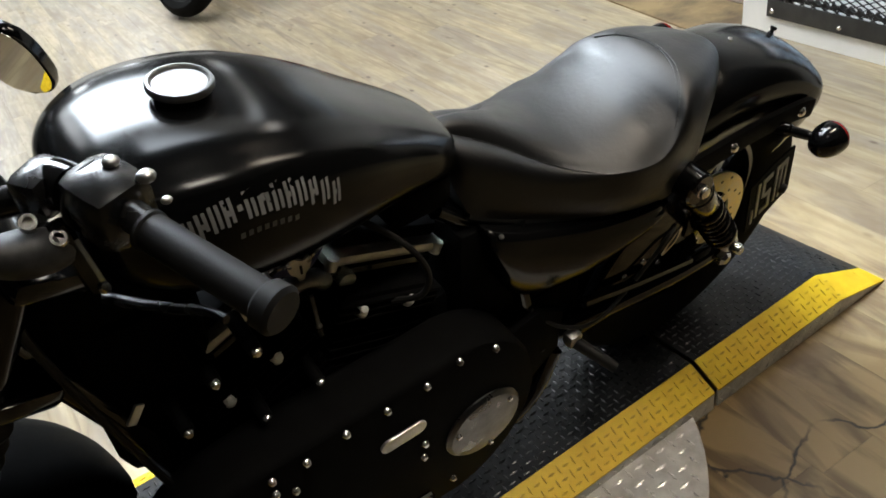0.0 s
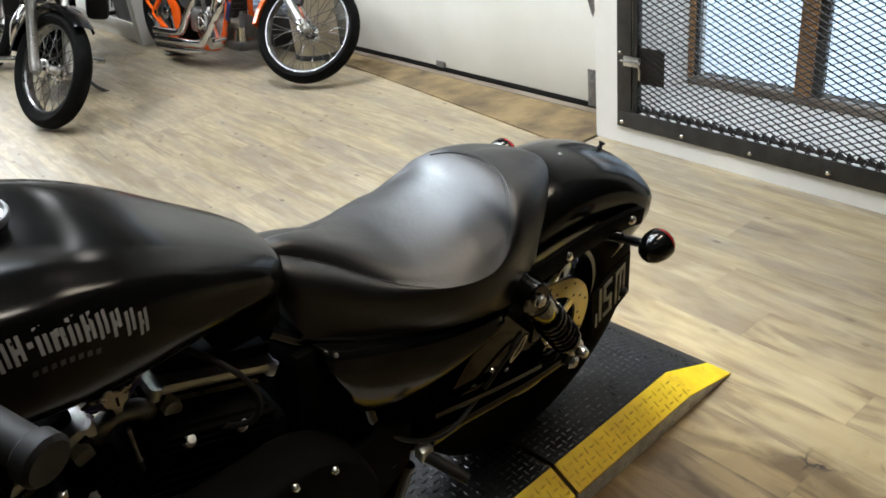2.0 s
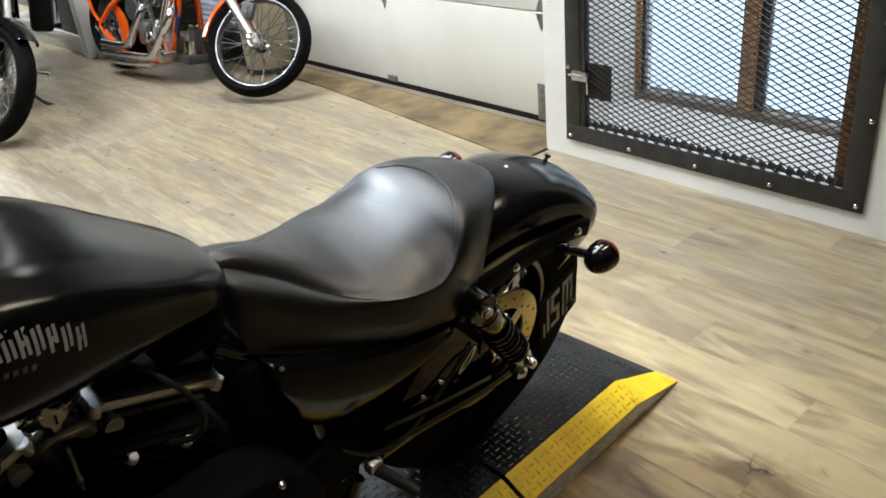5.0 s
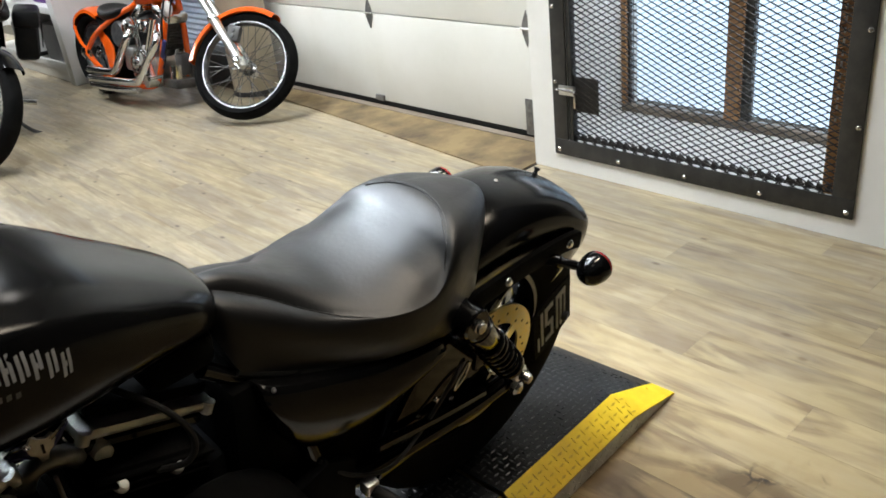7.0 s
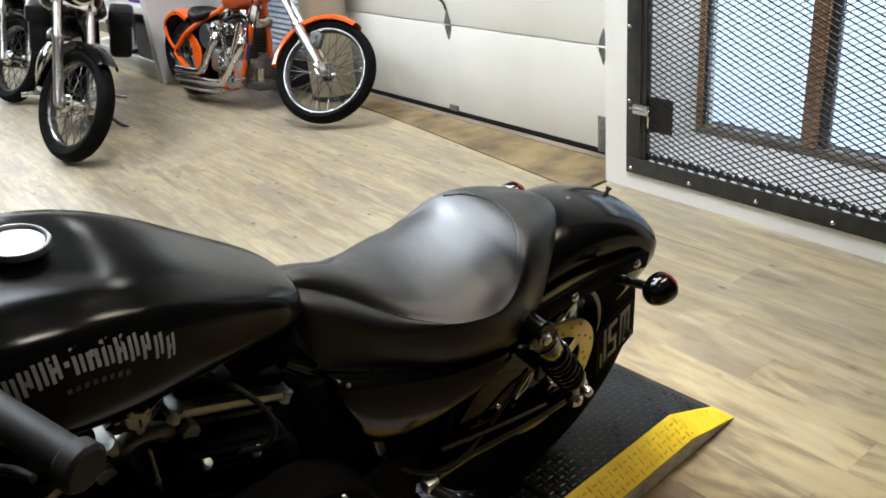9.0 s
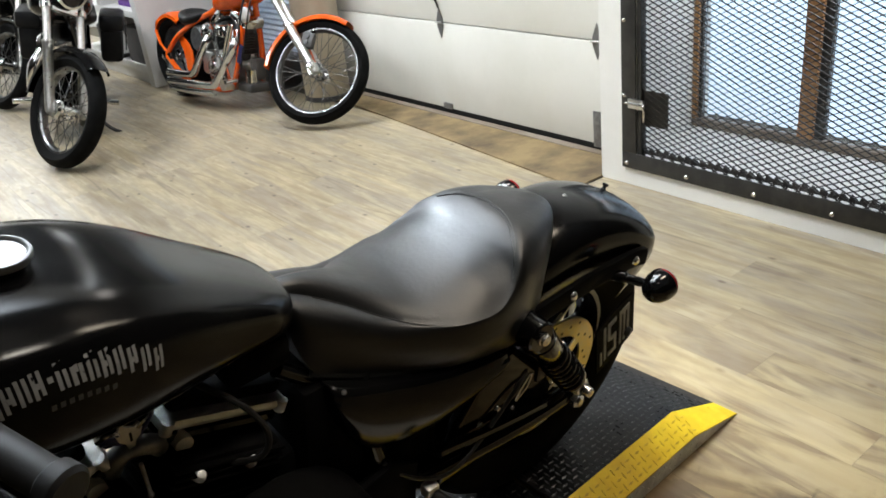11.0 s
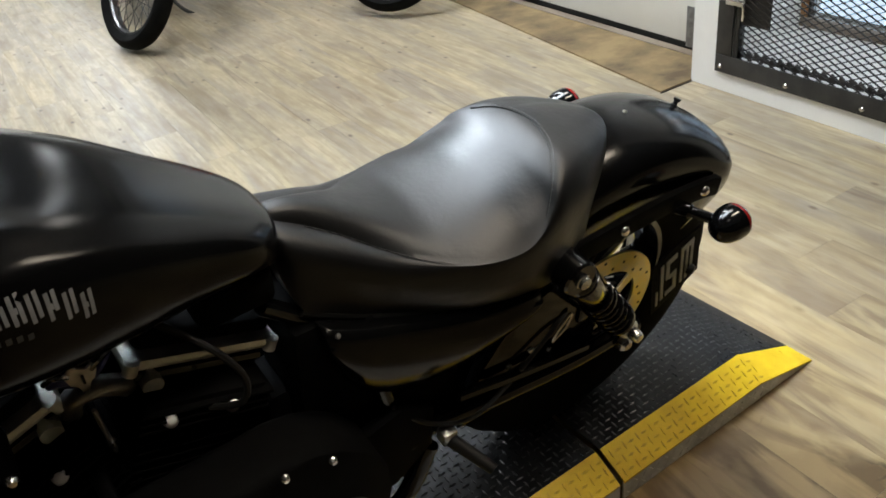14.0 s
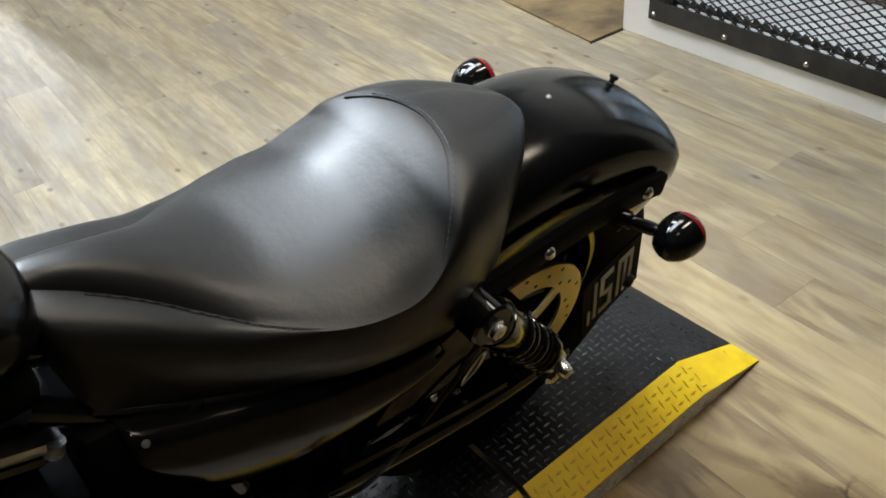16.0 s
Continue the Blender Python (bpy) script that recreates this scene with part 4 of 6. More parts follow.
def wheel(parent, c, axis, r_out, r_in, hw, kind, rim_mat, hub_mat, name="wheel", seg=64, discs=(-1,), disc_r=0.146, label=""):
    """A motorcycle wheel: rim with hub, tyre, spokes and brake disc."""
    c, axis = Vector(c), Vector(axis).normalized()
    bm = BM()
    lathe(bm, [(r_in + 0.004, -hw * 0.60), (r_in - 0.010, -hw * 0.58), (r_in - 0.011, -hw * 0.44), (r_in - 0.019, -hw * 0.28), (r_in - 0.021, 0), (r_in - 0.019, hw * 0.28), (r_in - 0.011, hw * 0.44), (r_in - 0.010, hw * 0.58), (r_in + 0.004, hw * 0.60)], c, axis, seg, closed=True)
    w = part(name, bm, rim_mat, parent, label)
    part("tyre", lathe(BM(), ring_profile(r_in, r_out, hw), c, axis, seg, closed=True), M["tyre"], w, "black road tyre")
    part("hub", lathe(BM(), [(0, -0.075), (0.014, -0.074), (0.016, -0.058), (0.042, -0.056), (0.044, -0.044), (0.026, -0.036), (0.024, 0.036), (0.044, 0.044), (0.042, 0.056), (0.016, 0.058), (0.014, 0.074), (0, 0.075)], c, axis, 32), hub_mat, w)
    m = basis(c, axis)
    if kind == "spoke":
        for i in range(40):
            side = 1 if i % 2 else -1
            lean = 1 if (i // 2) % 2 else -1
            a0 = 2 * math.pi * i / 40
            a1 = a0 + lean * 0.30
            p = m @ Vector((0.041 * math.cos(a1 + lean * 0.5), 0.041 * math.sin(a1 + lean * 0.5), side * 0.050))
            q = m @ Vector(((r_in - 0.019) * math.cos(a0), (r_in - 0.019) * math.sin(a0), side * 0.006))
            part("spoke", rod(BM(), p, q, 0.0021, seg=6), rim_mat, w)
    else:
        for i in range(kind):
            a0 = 2 * math.pi * i / kind
            p, q = Vector((0.035 * math.cos(a0), 0.035 * math.sin(a0), 0)), Vector(((r_in - 0.02) * math.cos(a0), (r_in - 0.02) * math.sin(a0), 0))
            part("spoke", rod(BM(), m @ p, m @ q, 0.016, 0.011, seg=10), rim_mat, w)
    for s in discs:
        brake_disc(w, c, axis, s, disc_r, hub_mat)
    return w


def brake_disc(w, c, axis, s, R, hub_mat):
    m = basis(c + axis * s * 0.068, axis * s)
    bm = BM()
    n = 72
    inner, outer = R * 0.70, R

    def ringv(r, z):
        return [bm.verts.new(m @ Vector((r * math.cos(2 * math.pi * i / n), r * math.sin(2 * math.pi * i / n), z))) for i in range(n)]
    loops = [ringv(inner, 0), ringv(outer, 0), ringv(outer, 0.005), ringv(inner, 0.005)]
    skin(bm, loops, loop=True)
    d = part("brake_disc", bm, M["steel"], w, "drilled steel brake disc, tinted gold for the yellow reflected in it")
    for i in range(5):
        a = 2 * math.pi * i / 5 + 0.3
        bm = BM()
        out = [(0.030, a - 0.55), (0.060, a - 0.30), (inner + 0.006, a - 0.10), (inner + 0.006, a + 0.12), (0.060, a + 0.02), (0.030, a + 0.25)]
        lo = [bm.verts.new(m @ Vector((r * math.cos(t), r * math.sin(t), 0.0006))) for r, t in out]
        hi = [bm.verts.new(m @ Vector((r * math.cos(t), r * math.sin(t), 0.0044))) for r, t in out]
        bm.faces.new(lo[::-1])
        bm.faces.new(hi)
        for k in range(len(lo)):
            bm.faces.new((lo[k], lo[(k + 1) % len(lo)], hi[(k + 1) % len(lo)], hi[k]))
        bm.normal_update()
        o = new("disc_arm", finish(bm, "disc_arm", M["steel"]))
        o.parent = w
    o = new("disc_hub", finish(lathe(BM(), [(0.022, 0), (0.046, 0.0005), (0.046, 0.0055), (0.022, 0.006)], c + axis * s * 0.068, axis * s, 32, closed=True), "disc_hub", M["steel"]))
    o.parent = w
    for i in range(30):
        a = 2 * math.pi * i / 30
        r = R * (0.93, 0.85, 0.77)[i % 3]
        p = m @ Vector((r * math.cos(a), r * math.sin(a), 0.0051))
        o = new("drill_hole", finish(lathe(BM(), [(0, 0.0004), (0.0038, 0.0004), (0.0038, 0)], p, axis * s, 8), "drill_hole", M["rubber"]))
        o.parent = w
    for i in range(5):
        a = 2 * math.pi * i / 5
        p = m @ Vector((0.036 * math.cos(a), 0.036 * math.sin(a), 0.006))
        o = new("bolt", finish(lathe(BM(), [(0, 0.004), (0.005, 0.003), (0.006, 0)], p, axis * s, 8), "bolt", M["zinc"]))
        o.parent = w


wheel(bike, RA, (0, 1, 0), 0.323, 0.208, 0.074, 13, M["gloss"], M["gloss"], "rear_wheel", label="gloss black cast rear wheel")

# Dark liner added to close the bright gap between tyre and fender.
bm = BM()
rings = []
for k in range(25):
    a = radians(44 + 96 * k / 24)
    rings.append([bm.verts.new((RA.x + r * math.cos(a), y, RA.z + r * math.sin(a))) for y, r in ((-0.074, 0.328), (0.074, 0.328), (0.074, 0.356), (-0.074, 0.356))])
part("inner_fender", skin(bm, rings), M["wrinkle"], fender)
part("drive_pulley", lathe(BM(), [(0, 0.078), (0.172, 0.078), (0.176, 0.082), (0.176, 0.104), (0.168, 0.108), (0, 0.104)], RA, (0, 1, 0), 40), M["wrinkle"], bike, "black drive pulley")
for z in (0.30, 0.405):
    part("muffler", lathe(BM(), [(0, 0), (0.030, 0.0), (0.046, 0.08), (0.046, 0.70), (0.040, 0.74), (0, 0.74)], (0.62, 0.205, z), (1, 0, 0.02), 24), M["gloss"], bike, "black muffler")
# swingarm, axle and belt line
for s in (-1, 1):
    sw = part("swingarm", tube(BM(), [(0.80, s * 0.10, 0.345), (0.95, s * 0.115, 0.338), (1.10, s * 0.125, 0.330), (1.25, s * 0.125, 0.326)], 0.021, 12), M["gloss"], bike, "black steel swingarm leg")
    part("axle_nut", lathe(BM(), [(0.016, 0), (0.016, 0.012), (0.010, 0.018), (0, 0.018)], (1.20, s * 0.146, 0.326), (0, s, 0), 6), M["zinc"], sw)
part("brake_caliper", box(BM(), 1.10, 1.17, -0.120, -0.055, 0.405, 0.470, 0.010), M["gloss"], bike, "black rear brake caliper")
BRACKET_BOLTS = ((1.000, 0.405), (1.045, 0.375), (0.955, 0.395), (0.935, 0.365))
cbk = part("caliper_bracket", slab(BM(), [(0.86, 0.29), (0.90, 0.42), (0.955, 0.50), (1.035, 0.535), (1.09, 0.49), (1.125, 0.41), (1.165, 0.36), (1.13, 0.285)], -0.112, -0.084, 0.006), M["gloss"], bike, "black caliper bracket with small bright bolts")
for x, z in BRACKET_BOLTS:
    part("bolt", lathe(BM(), [(0, 0.006), (0.004, 0.0055), (0.0065, 0.002), (0.007, 0)], (x, -0.1125, z), (0, -1, 0.2), 12), M["zinc"], cbk, "bright bolt")
part("hose_loop", tube(BM(), [(1.045, -0.118, 0.400), (1.070, -0.120, 0.425), (1.080, -0.120, 0.450), (1.072, -0.120, 0.452), (1.052, -0.120, 0.425), (1.045, -0.118, 0.402)], 0.0025, 8), M["zinc"], cbk, "thin bright cable loop")
part("brake_hose", tube(BM(), [(1.10, -0.10, 0.45), (1.04, -0.12, 0.44), (0.95, -0.13, 0.38), (0.86, -0.14, 0.36), (0.78, -0.13, 0.40), (0.73, -0.11, 0.46)], 0.004, 8), M["rubber"], bike)
part("belt_guard", tube(BM(), [(0.84, -0.125, 0.415), (0.98, -0.128, 0.380), (1.12, -0.130, 0.352)], 0.010, 8), M["gloss"], bike)
# side plate holder behind the shock
PLM = Matrix(((0.093, 0, -0.032, 1.268), (0, 1, 0, -0.127), (0.045, 0, 0.120, 0.337 + 0.0), (0, 0, 0, 1)))
PLM[0][3] = 1.297
pl = part("number_plate", slab(BM(), [(-0.08, -0.10), (-0.08, 1.06), (0.5, 1.12), (1.08, 1.06), (1.10, 0.0), (0.5, -0.10)], -0.004, 0.0, m=PLM), M["wrinkle"], bike, "dark side-mounted number plate with plain pale bars")
for x0, x1, z0, z1 in ((0.02, 0.07, 0.05, 0.40), (0.13, 0.20, 0.10, 0.95), (0.26, 0.52, 0.84, 0.95), (0.26, 0.34, 0.50, 0.84), (0.34, 0.52, 0.46, 0.56), (0.44, 0.52, 0.10, 0.46), (0.26, 0.44, 0.10, 0.20), (0.62, 0.68, 0.10, 0.95), (0.74, 0.80, 0.10, 0.84), (0.86, 0.92, 0.10, 0.95), (0.68, 0.86, 0.84, 0.95)):
    part("plate_bar", box(BM(), x0, x1, -0.0058, -0.0042, z0, z1, m=PLM), M["decal"], pl, "pale plain bar")
part("reflector", lathe(BM(), [(0, 0.012), (0.008, 0.011), (0.011, 0.006), (0.011, 0)], (1.368, -0.131, 0.405), (0.3, -1, 0), 14), M["rubber"], pl, "round black bumper")

# side cover below the seat: x, ridge height, ridge depth, lower edge
COVER = [(0.636, 0.686, 0.112, 0.655), (0.642, 0.687, 0.117, 0.622), (0.656, 0.681, 0.120, 0.580), (0.680, 0.670, 0.123, 0.540), (0.710, 0.657, 0.125, 0.510), (0.745, 0.645, 0.129, 0.495), (0.785, 0.632, 0.134, 0.489),
         (0.830, 0.620, 0.140, 0.493), (0.880, 0.611, 0.145, 0.507), (0.920, 0.606, 0.148, 0.524), (0.950, 0.603, 0.149, 0.543), (0.966, 0.600, 0.147, 0.560), (0.974, 0.595, 0.142, 0.576)]
bm = BM()
rings = []
for x, zr, yr, zb in interp(COVER, 5):
    pts = [(0.080, zr - 0.006), (yr - 0.034, zr - 0.002)] + [(yr - 0.022 + 0.022 * math.sin(a), zr - 0.020 + 0.020 * math.cos(a)) for a in [math.pi * k / 16 for k in range(9)]]
    h = zr - 0.020 - zb
    for k in range(1, 13):
        u = k / 12
        pts.append((yr + 0.007 * math.sin(math.pi * u ** 0.8) - 0.016 * u ** 2.2, zr - 0.020 - h * (1 - (1 - u) ** 1.15)))
    pts.append((0.080, zb + 0.004))
    rings.append([bm.verts.new((x, -y, z)) for y, z in pts])
skin(bm, rings)
scv = part("side_cover", bm, M["denim"], bike, "satin black bulged side cover")
part("cover_screw", lathe(BM(), [(0, 0.004), (0.003, 0.003), (0.004, 0)], (0.648, -0.1175, 0.684), (0, -0.8, 0.6), 12), M["galv"], scv)

# frame tubes
for nm, pts, r in (("backbone", [(0.03, 0, 0.86), (0.25, 0, 0.80), (0.55, 0, 0.76), (0.70, 0, 0.66), (0.78, 0, 0.50)], 0.024),
                   ("down_tube", [(0.045, -0.045, 0.83), (0.118, -0.060, 0.62), (0.174, -0.085, 0.42), (0.23, -0.11, 0.24), (0.32, -0.12, 0.175), (0.70, -0.12, 0.18), (0.80, -0.11, 0.30)], 0.017),
                   ("down_tube", [(0.02, 0.045, 0.83), (0.08, 0.060, 0.62), (0.13, 0.085, 0.42), (0.20, 0.11, 0.24), (0.32, 0.12, 0.175), (0.70, 0.12, 0.18), (0.80, 0.11, 0.30)], 0.017),
                   ("seat_rail", [(0.58, -0.055, 0.725), (0.66, -0.065, 0.66), (0.80, -0.08, 0.60), (0.98, -0.105, 0.575)], 0.013),
                   ("seat_rail", [(0.58, 0.055, 0.725), (0.66, 0.065, 0.66), (0.80, 0.08, 0.60), (0.98, 0.105, 0.575)], 0.013),
                   ("rear_upright", [(0.70, -0.085, 0.66), (0.72, -0.090, 0.50), (0.76, -0.11, 0.34)], 0.016),
                   ("rear_upright", [(0.70, 0.10, 0.66), (0.72, 0.115, 0.50), (0.76, 0.12, 0.34)], 0.016)):
    part(nm, tube(BM(), pts, r, 12), M["gloss"], bike)
# Blocks here are added or enlarged to fill see-through gaps with black.
part("battery_box", box(BM(), 0.60, 0.86, -0.088, 0.10, 0.30, 0.68, 0.02), M["wrinkle"], bike, "black battery box")
part("gearbox", box(BM(), 0.56, 0.82, -0.10, 0.13, 0.20, 0.46, 0.03), M["wrinkle"], bike, "black gearbox housing")
part("neck_gusset", slab(BM(), [(0.0, 0.90), (0.20, 0.86), (0.24, 0.78), (0.12, 0.70), (0.05, 0.70)], -0.035, 0.035, 0.006), M["wrinkle"], bike)
part("regulator", box(BM(), 0.125, 0.180, -0.075, 0.075, 0.30, 0.52, 0.012), M["wrinkle"], bike, "plain black block filling the gap ahead of the engine")
part("wiring_cover", box(BM(), 0.09, 0.25, -0.055, 0.075, 0.50, 0.78, 0.03), M["wrinkle"], bike, "plain black block filling the gap behind the down tubes")
part("rear_splash_guard", box(BM(), 0.82, 0.88, -0.085, 0.085, 0.30, 0.66, 0.02), M["wrinkle"], bike)

# engine: two finned cylinders in a vee, cases and primary cover
VX, VZ = 0.378, 0.374


def cylinder(sgn):
    th = sgn * radians(22.5)
    up = Vector((math.sin(th), 0, math.cos(th)))
    fw = Vector((math.cos(th), 0, -math.sin(th)))
    o = Vector((VX, 0, VZ)) - up * 0.051
    R3 = Matrix((fw, Vector((0, 1, 0)), up)).transposed().to_4x4()
    fr = Matrix.Translation(o) @ R3
    cyl = part("cylinder", rod(BM(), o + up * 0.12, o + up * 0.30, 0.058, seg=28), M["wrinkle"], bike, "black finned engine cylinder")
    for k in range(9):
        part("fin", box(BM(), -0.078, 0.078, -0.082, 0.082, 0.150 + k * 0.0165, 0.1545 + k * 0.0165, 0.0015, m=fr), M["wrinkle"], cyl)
    hd = part("cylinder_head", box(BM(), -0.080, 0.080, -0.080, 0.080, 0.300, 0.345, 0.008, m=fr), M["wrinkle"], bike, "black finned cylinder head")
    for k in range(3):
        part("fin", box(BM(), -0.086, 0.086, -0.088, 0.088, 0.306 + k * 0.013, 0.311 + k * 0.013, 0.0015, m=fr), M["wrinkle"], hd)
    rk = part("rocker_cover", box(BM(), -0.092, 0.092, -0.046, 0.046, 0.346, 0.3655, 0.010, m=fr), M["gloss"], bike, "black rocker cover with bright lower rail")
    part("rocker_rail", box(BM(), -0.100, 0.100, -0.050, 0.050, 0.371, 0.390, 0.009, m=fr), M["rail"], rk, "satin aluminium rocker rail")
    part("rocker_top", box(BM(), -0.088, 0.088, -0.040, 0.040, 0.393, 0.418, 0.010, m=fr), M["wrinkle"], rk)
    for fx in (-0.090, 0.090):
        p = fr @ Vector((fx, -0.046, 0.379))
        part("rail_boss", rod(BM(), p - up * 0.009, p + up * 0.009, 0.009, seg=14), M["rail"], rk)
    lug = fr @ Vector((-sgn * 0.062, -0.052, 0.352))
    part("rail_lug", rod(BM(), lug + Vector((0, 0.02, 0)), lug + Vector((0, -0.004, 0)), 0.013, seg=16), M["rail"], rk)
    for fx, fz in ((-0.045, 0.315), (0.035, 0.318)):
        p = fr @ Vector((fx, -0.080, fz))
        part("head_bolt", lathe(BM(), [(0, 0), (0.010, 0), (0.008, 0.010), (0.005, 0.012), (0.0055, 0.020), (0, 0.021)], p, (0, -0.6, 0.8), 12), M["rail"], hd, "bright head bolt")
    return fr


cylinder(-1)
cylinder(1)
part("intake", tube(BM(), [(0.346, -0.030, 0.668), (0.350, -0.045, 0.700), (0.362, -0.050, 0.714), (0.382, -0.050, 0.711), (0.402, -0.045, 0.694), (0.412, -0.030, 0.668)], 0.0135, 14), M["galv"], bike, "dull aluminium intake manifold")
br = part("intake_bracket", slab(BM(), [(0.363, 0.771), (0.368, 0.762), (0.377, 0.757), (0.384, 0.764), (0.388, 0.750), (0.382, 0.740), (0.376, 0.737), (0.374, 0.726), (0.366, 0.726), (0.364, 0.738), (0.356, 0.744), (0.354, 0.757)], -0.062, -0.058, 0.001), M["alu"], bike, "small pale bracket with a slot")
part("bracket_slot", box(BM(), 0.3695, 0.3725, -0.0635, -0.0622, 0.739, 0.753), M["rubber"], br)
for pts in ([(0.334, -0.055, 0.755), (0.345, -0.062, 0.766), (0.358, -0.060, 0.757)], [(0.382, -0.060, 0.754), (0.392, -0.062, 0.764), (0.404, -0.055, 0.764)]):
    part("hose_clip", tube(BM(), pts, 0.0035, 8), M["chrome"], bike)
part("wire_boot", tube(BM(), [(0.338, -0.050, 0.750), (0.350, -0.055, 0.750), (0.362, -0.052, 0.738)], 0.008, 8), M["blue"], bike, "dark blue injector boot")
part("wire_boot", tube(BM(), [(0.380, -0.052, 0.738), (0.390, -0.055, 0.752), (0.402, -0.050, 0.762)], 0.008, 8), M["blue"], bike, "dark blue injector boot")
part("push_rod", rod(BM(), (0.367, -0.090, 0.725), (0.370, -0.090, 0.662), 0.0028, seg=8), M["galv"], bike, "thin bright rod")
part("rod_end", rod(BM(), (0.370, -0.090, 0.664), (0.371, -0.090, 0.644), 0.005, 0.0035, seg=10), M["zinc"], bike)
part("air_cleaner", lathe(BM(), [(0, 0), (0.085, 0), (0.095, 0.01), (0.095, 0.05), (0.085, 0.06), (0, 0.064)], (0.385, 0.075, 0.715), (0, 1, 0), 36), M["wrinkle"], bike, "round black air cleaner")
part("throttle_body", box(BM(), 0.345, 0.412, -0.018, 0.074, 0.690, 0.775, 0.010), M["wrinkle"], bike)
part("plug_wire", tube(BM(), [(0.455, -0.07, 0.79), (0.50, -0.10, 0.745), (0.525, -0.115, 0.690), (0.515, -0.115, 0.650), (0.485, -0.085, 0.630)], 0.0045, 8), M["rubber"], bike, "black spark plug cable")
part("coil_cover", box(BM(), 0.50, 0.60, -0.072, 0.02, 0.735, 0.790, 0.015), M["wrinkle"], bike)

bm = BM()
box(bm, 0.13, 0.66, -0.10, 0.13, 0.19, 0.40, 0.04)
part("crankcase", bm, M["wrinkle"], bike, "black engine crankcase")
# Added dark block that closes the see-through gap below the engine.
part("lower_engine_guard", box(BM(), 0.145, 0.36, -0.125, 0.125, 0.13, 0.44, 0.03), M["wrinkle"], bike)
part("cylinder_shroud", box(BM(), 0.16, 0.60, -0.070, 0.070, 0.34, 0.56, 0.02), M["wrinkle"], bike)
out = []
for i in range(14):
    a = radians(75 + 215 * i / 13)
    out.append((0.200 + 0.150 * math.cos(a), 0.420 + 0.155 * math.sin(a)))
for i in range(14):
    a = radians(-100 + 185 * i / 13)
    out.append((0.520 + 0.165 * math.cos(a), 0.385 + 0.195 * math.sin(a)))
prim = part("primary_cover", slab(BM(), out, -0.185, -0.100, 0.014), M["wrinkle"], bike, "black crinkle-painted primary drive cover")
part("derby_cover", lathe(BM(), [(0, 0.014), (0.045, 0.0125), (0.066, 0.009), (0.072, 0.003), (0.072, 0)], (0.575, -0.1855, 0.368), (0, -1, 0), 44), M["rim"], prim, "round bright clutch cover")
for k in range(3):
    a = 2 * math.pi * k / 3 + 0.7
    part("screw", lathe(BM(), [(0, 0.004), (0.004, 0.004), (0.006, 0)], (0.575 + 0.058 * math.cos(a), -0.1965, 0.368 + 0.058 * math.sin(a)), (0, -1, 0), 10), M["zinc"], prim)
pil = [(0.402 + 0.014 * math.cos(radians(90 + 180 * i / 8)), 0.470 + 0.014 * math.sin(radians(90 + 180 * i / 8))) for i in range(9)] + [(0.452 + 0.014 * math.cos(radians(-90 + 180 * i / 8)), 0.470 + 0.014 * math.sin(radians(-90 + 180 * i / 8))) for i in range(9)]
part("inspection_cover", slab(BM(), pil, -0.191, -0.1855, 0.002), M["alu"], prim, "small bright inspection cover")
for x, z in ((0.341, 0.558), (0.405, 0.554), (0.470, 0.556), (0.525, 0.568), (0.590, 0.548), (0.281, 0.549), (0.232, 0.553), (0.232, 0.520), (0.258, 0.500), (0.464, 0.411), (0.461, 0.376), (0.105, 0.40), (0.150, 0.300), (0.255, 0.272), (0.355, 0.262), (0.517, 0.250)):
    part("bolt", lathe(BM(), [(0, 0.007), (0.004, 0.0065), (0.0062, 0.003), (0.0066, 0)], (x, -0.1855, z), (0, -1, 0), 12), M["zinc"], prim, "bright cover bolt")
for x, z in ((0.273, 0.723), (0.217, 0.706), (0.344, 0.600), (0.170, 0.645), (0.264, 0.590)):
    cb = part("bolt_boss", rod(BM(), (x, -0.06, z), (x, -0.124, z), 0.011, 0.009, 12), M["wrinkle"], bike)
    part("case_bolt", lathe(BM(), [(0, 0.007), (0.004, 0.0065), (0.0065, 0.003), (0.007, 0)], (x, -0.1245, z), (0, -1, 0.1), 12), M["zinc"], cb, "bright case bolt")
part("bright_clip", box(BM(), -0.006, 0.006, -0.002, 0.002, -0.014, 0.014, 0.001, m=basis((0.127, -0.127, 0.727), (0.6, 0.1, 0.8))), M["alu"], bike, "small bright cable clip")
part("sprocket_cover", slab(BM(), [(0.63, 0.43), (0.74, 0.46), (0.80, 0.42), (0.80, 0.32), (0.73, 0.26), (0.64, 0.25)], -0.125, -0.10, 0.012), M["wrinkle"], bike)

# foot controls and stand
part("shift_linkage", tube(BM(), [(0.46, -0.205, 0.29), (0.36, -0.20, 0.285), (0.22, -0.195, 0.27)], 0.006, 8), M["chrome"], bike)
part("shift_lever", tube(BM(), [(0.46, -0.21, 0.29), (0.44, -0.215, 0.26), (0.40, -0.22, 0.235)], 0.008, 8), M["zinc"], bike)
pg = part("foot_peg", rod(BM(), (0.815, -0.145, 0.345), (0.850, -0.215, 0.318), 0.012, 0.010, 14), M["rubber"], bike, "black rubber foot peg")
part("peg_mount", box(BM(), 0.800, 0.828, -0.150, -0.125, 0.335, 0.365, 0.006), M["alu"], pg)
part("side_stand", tube(BM(), [(0.42, -0.13, 0.19), (0.47, -0.20, 0.13), (0.52, -0.275, 0.072)], 0.012, 10), M["gloss"], bike, "black side stand")

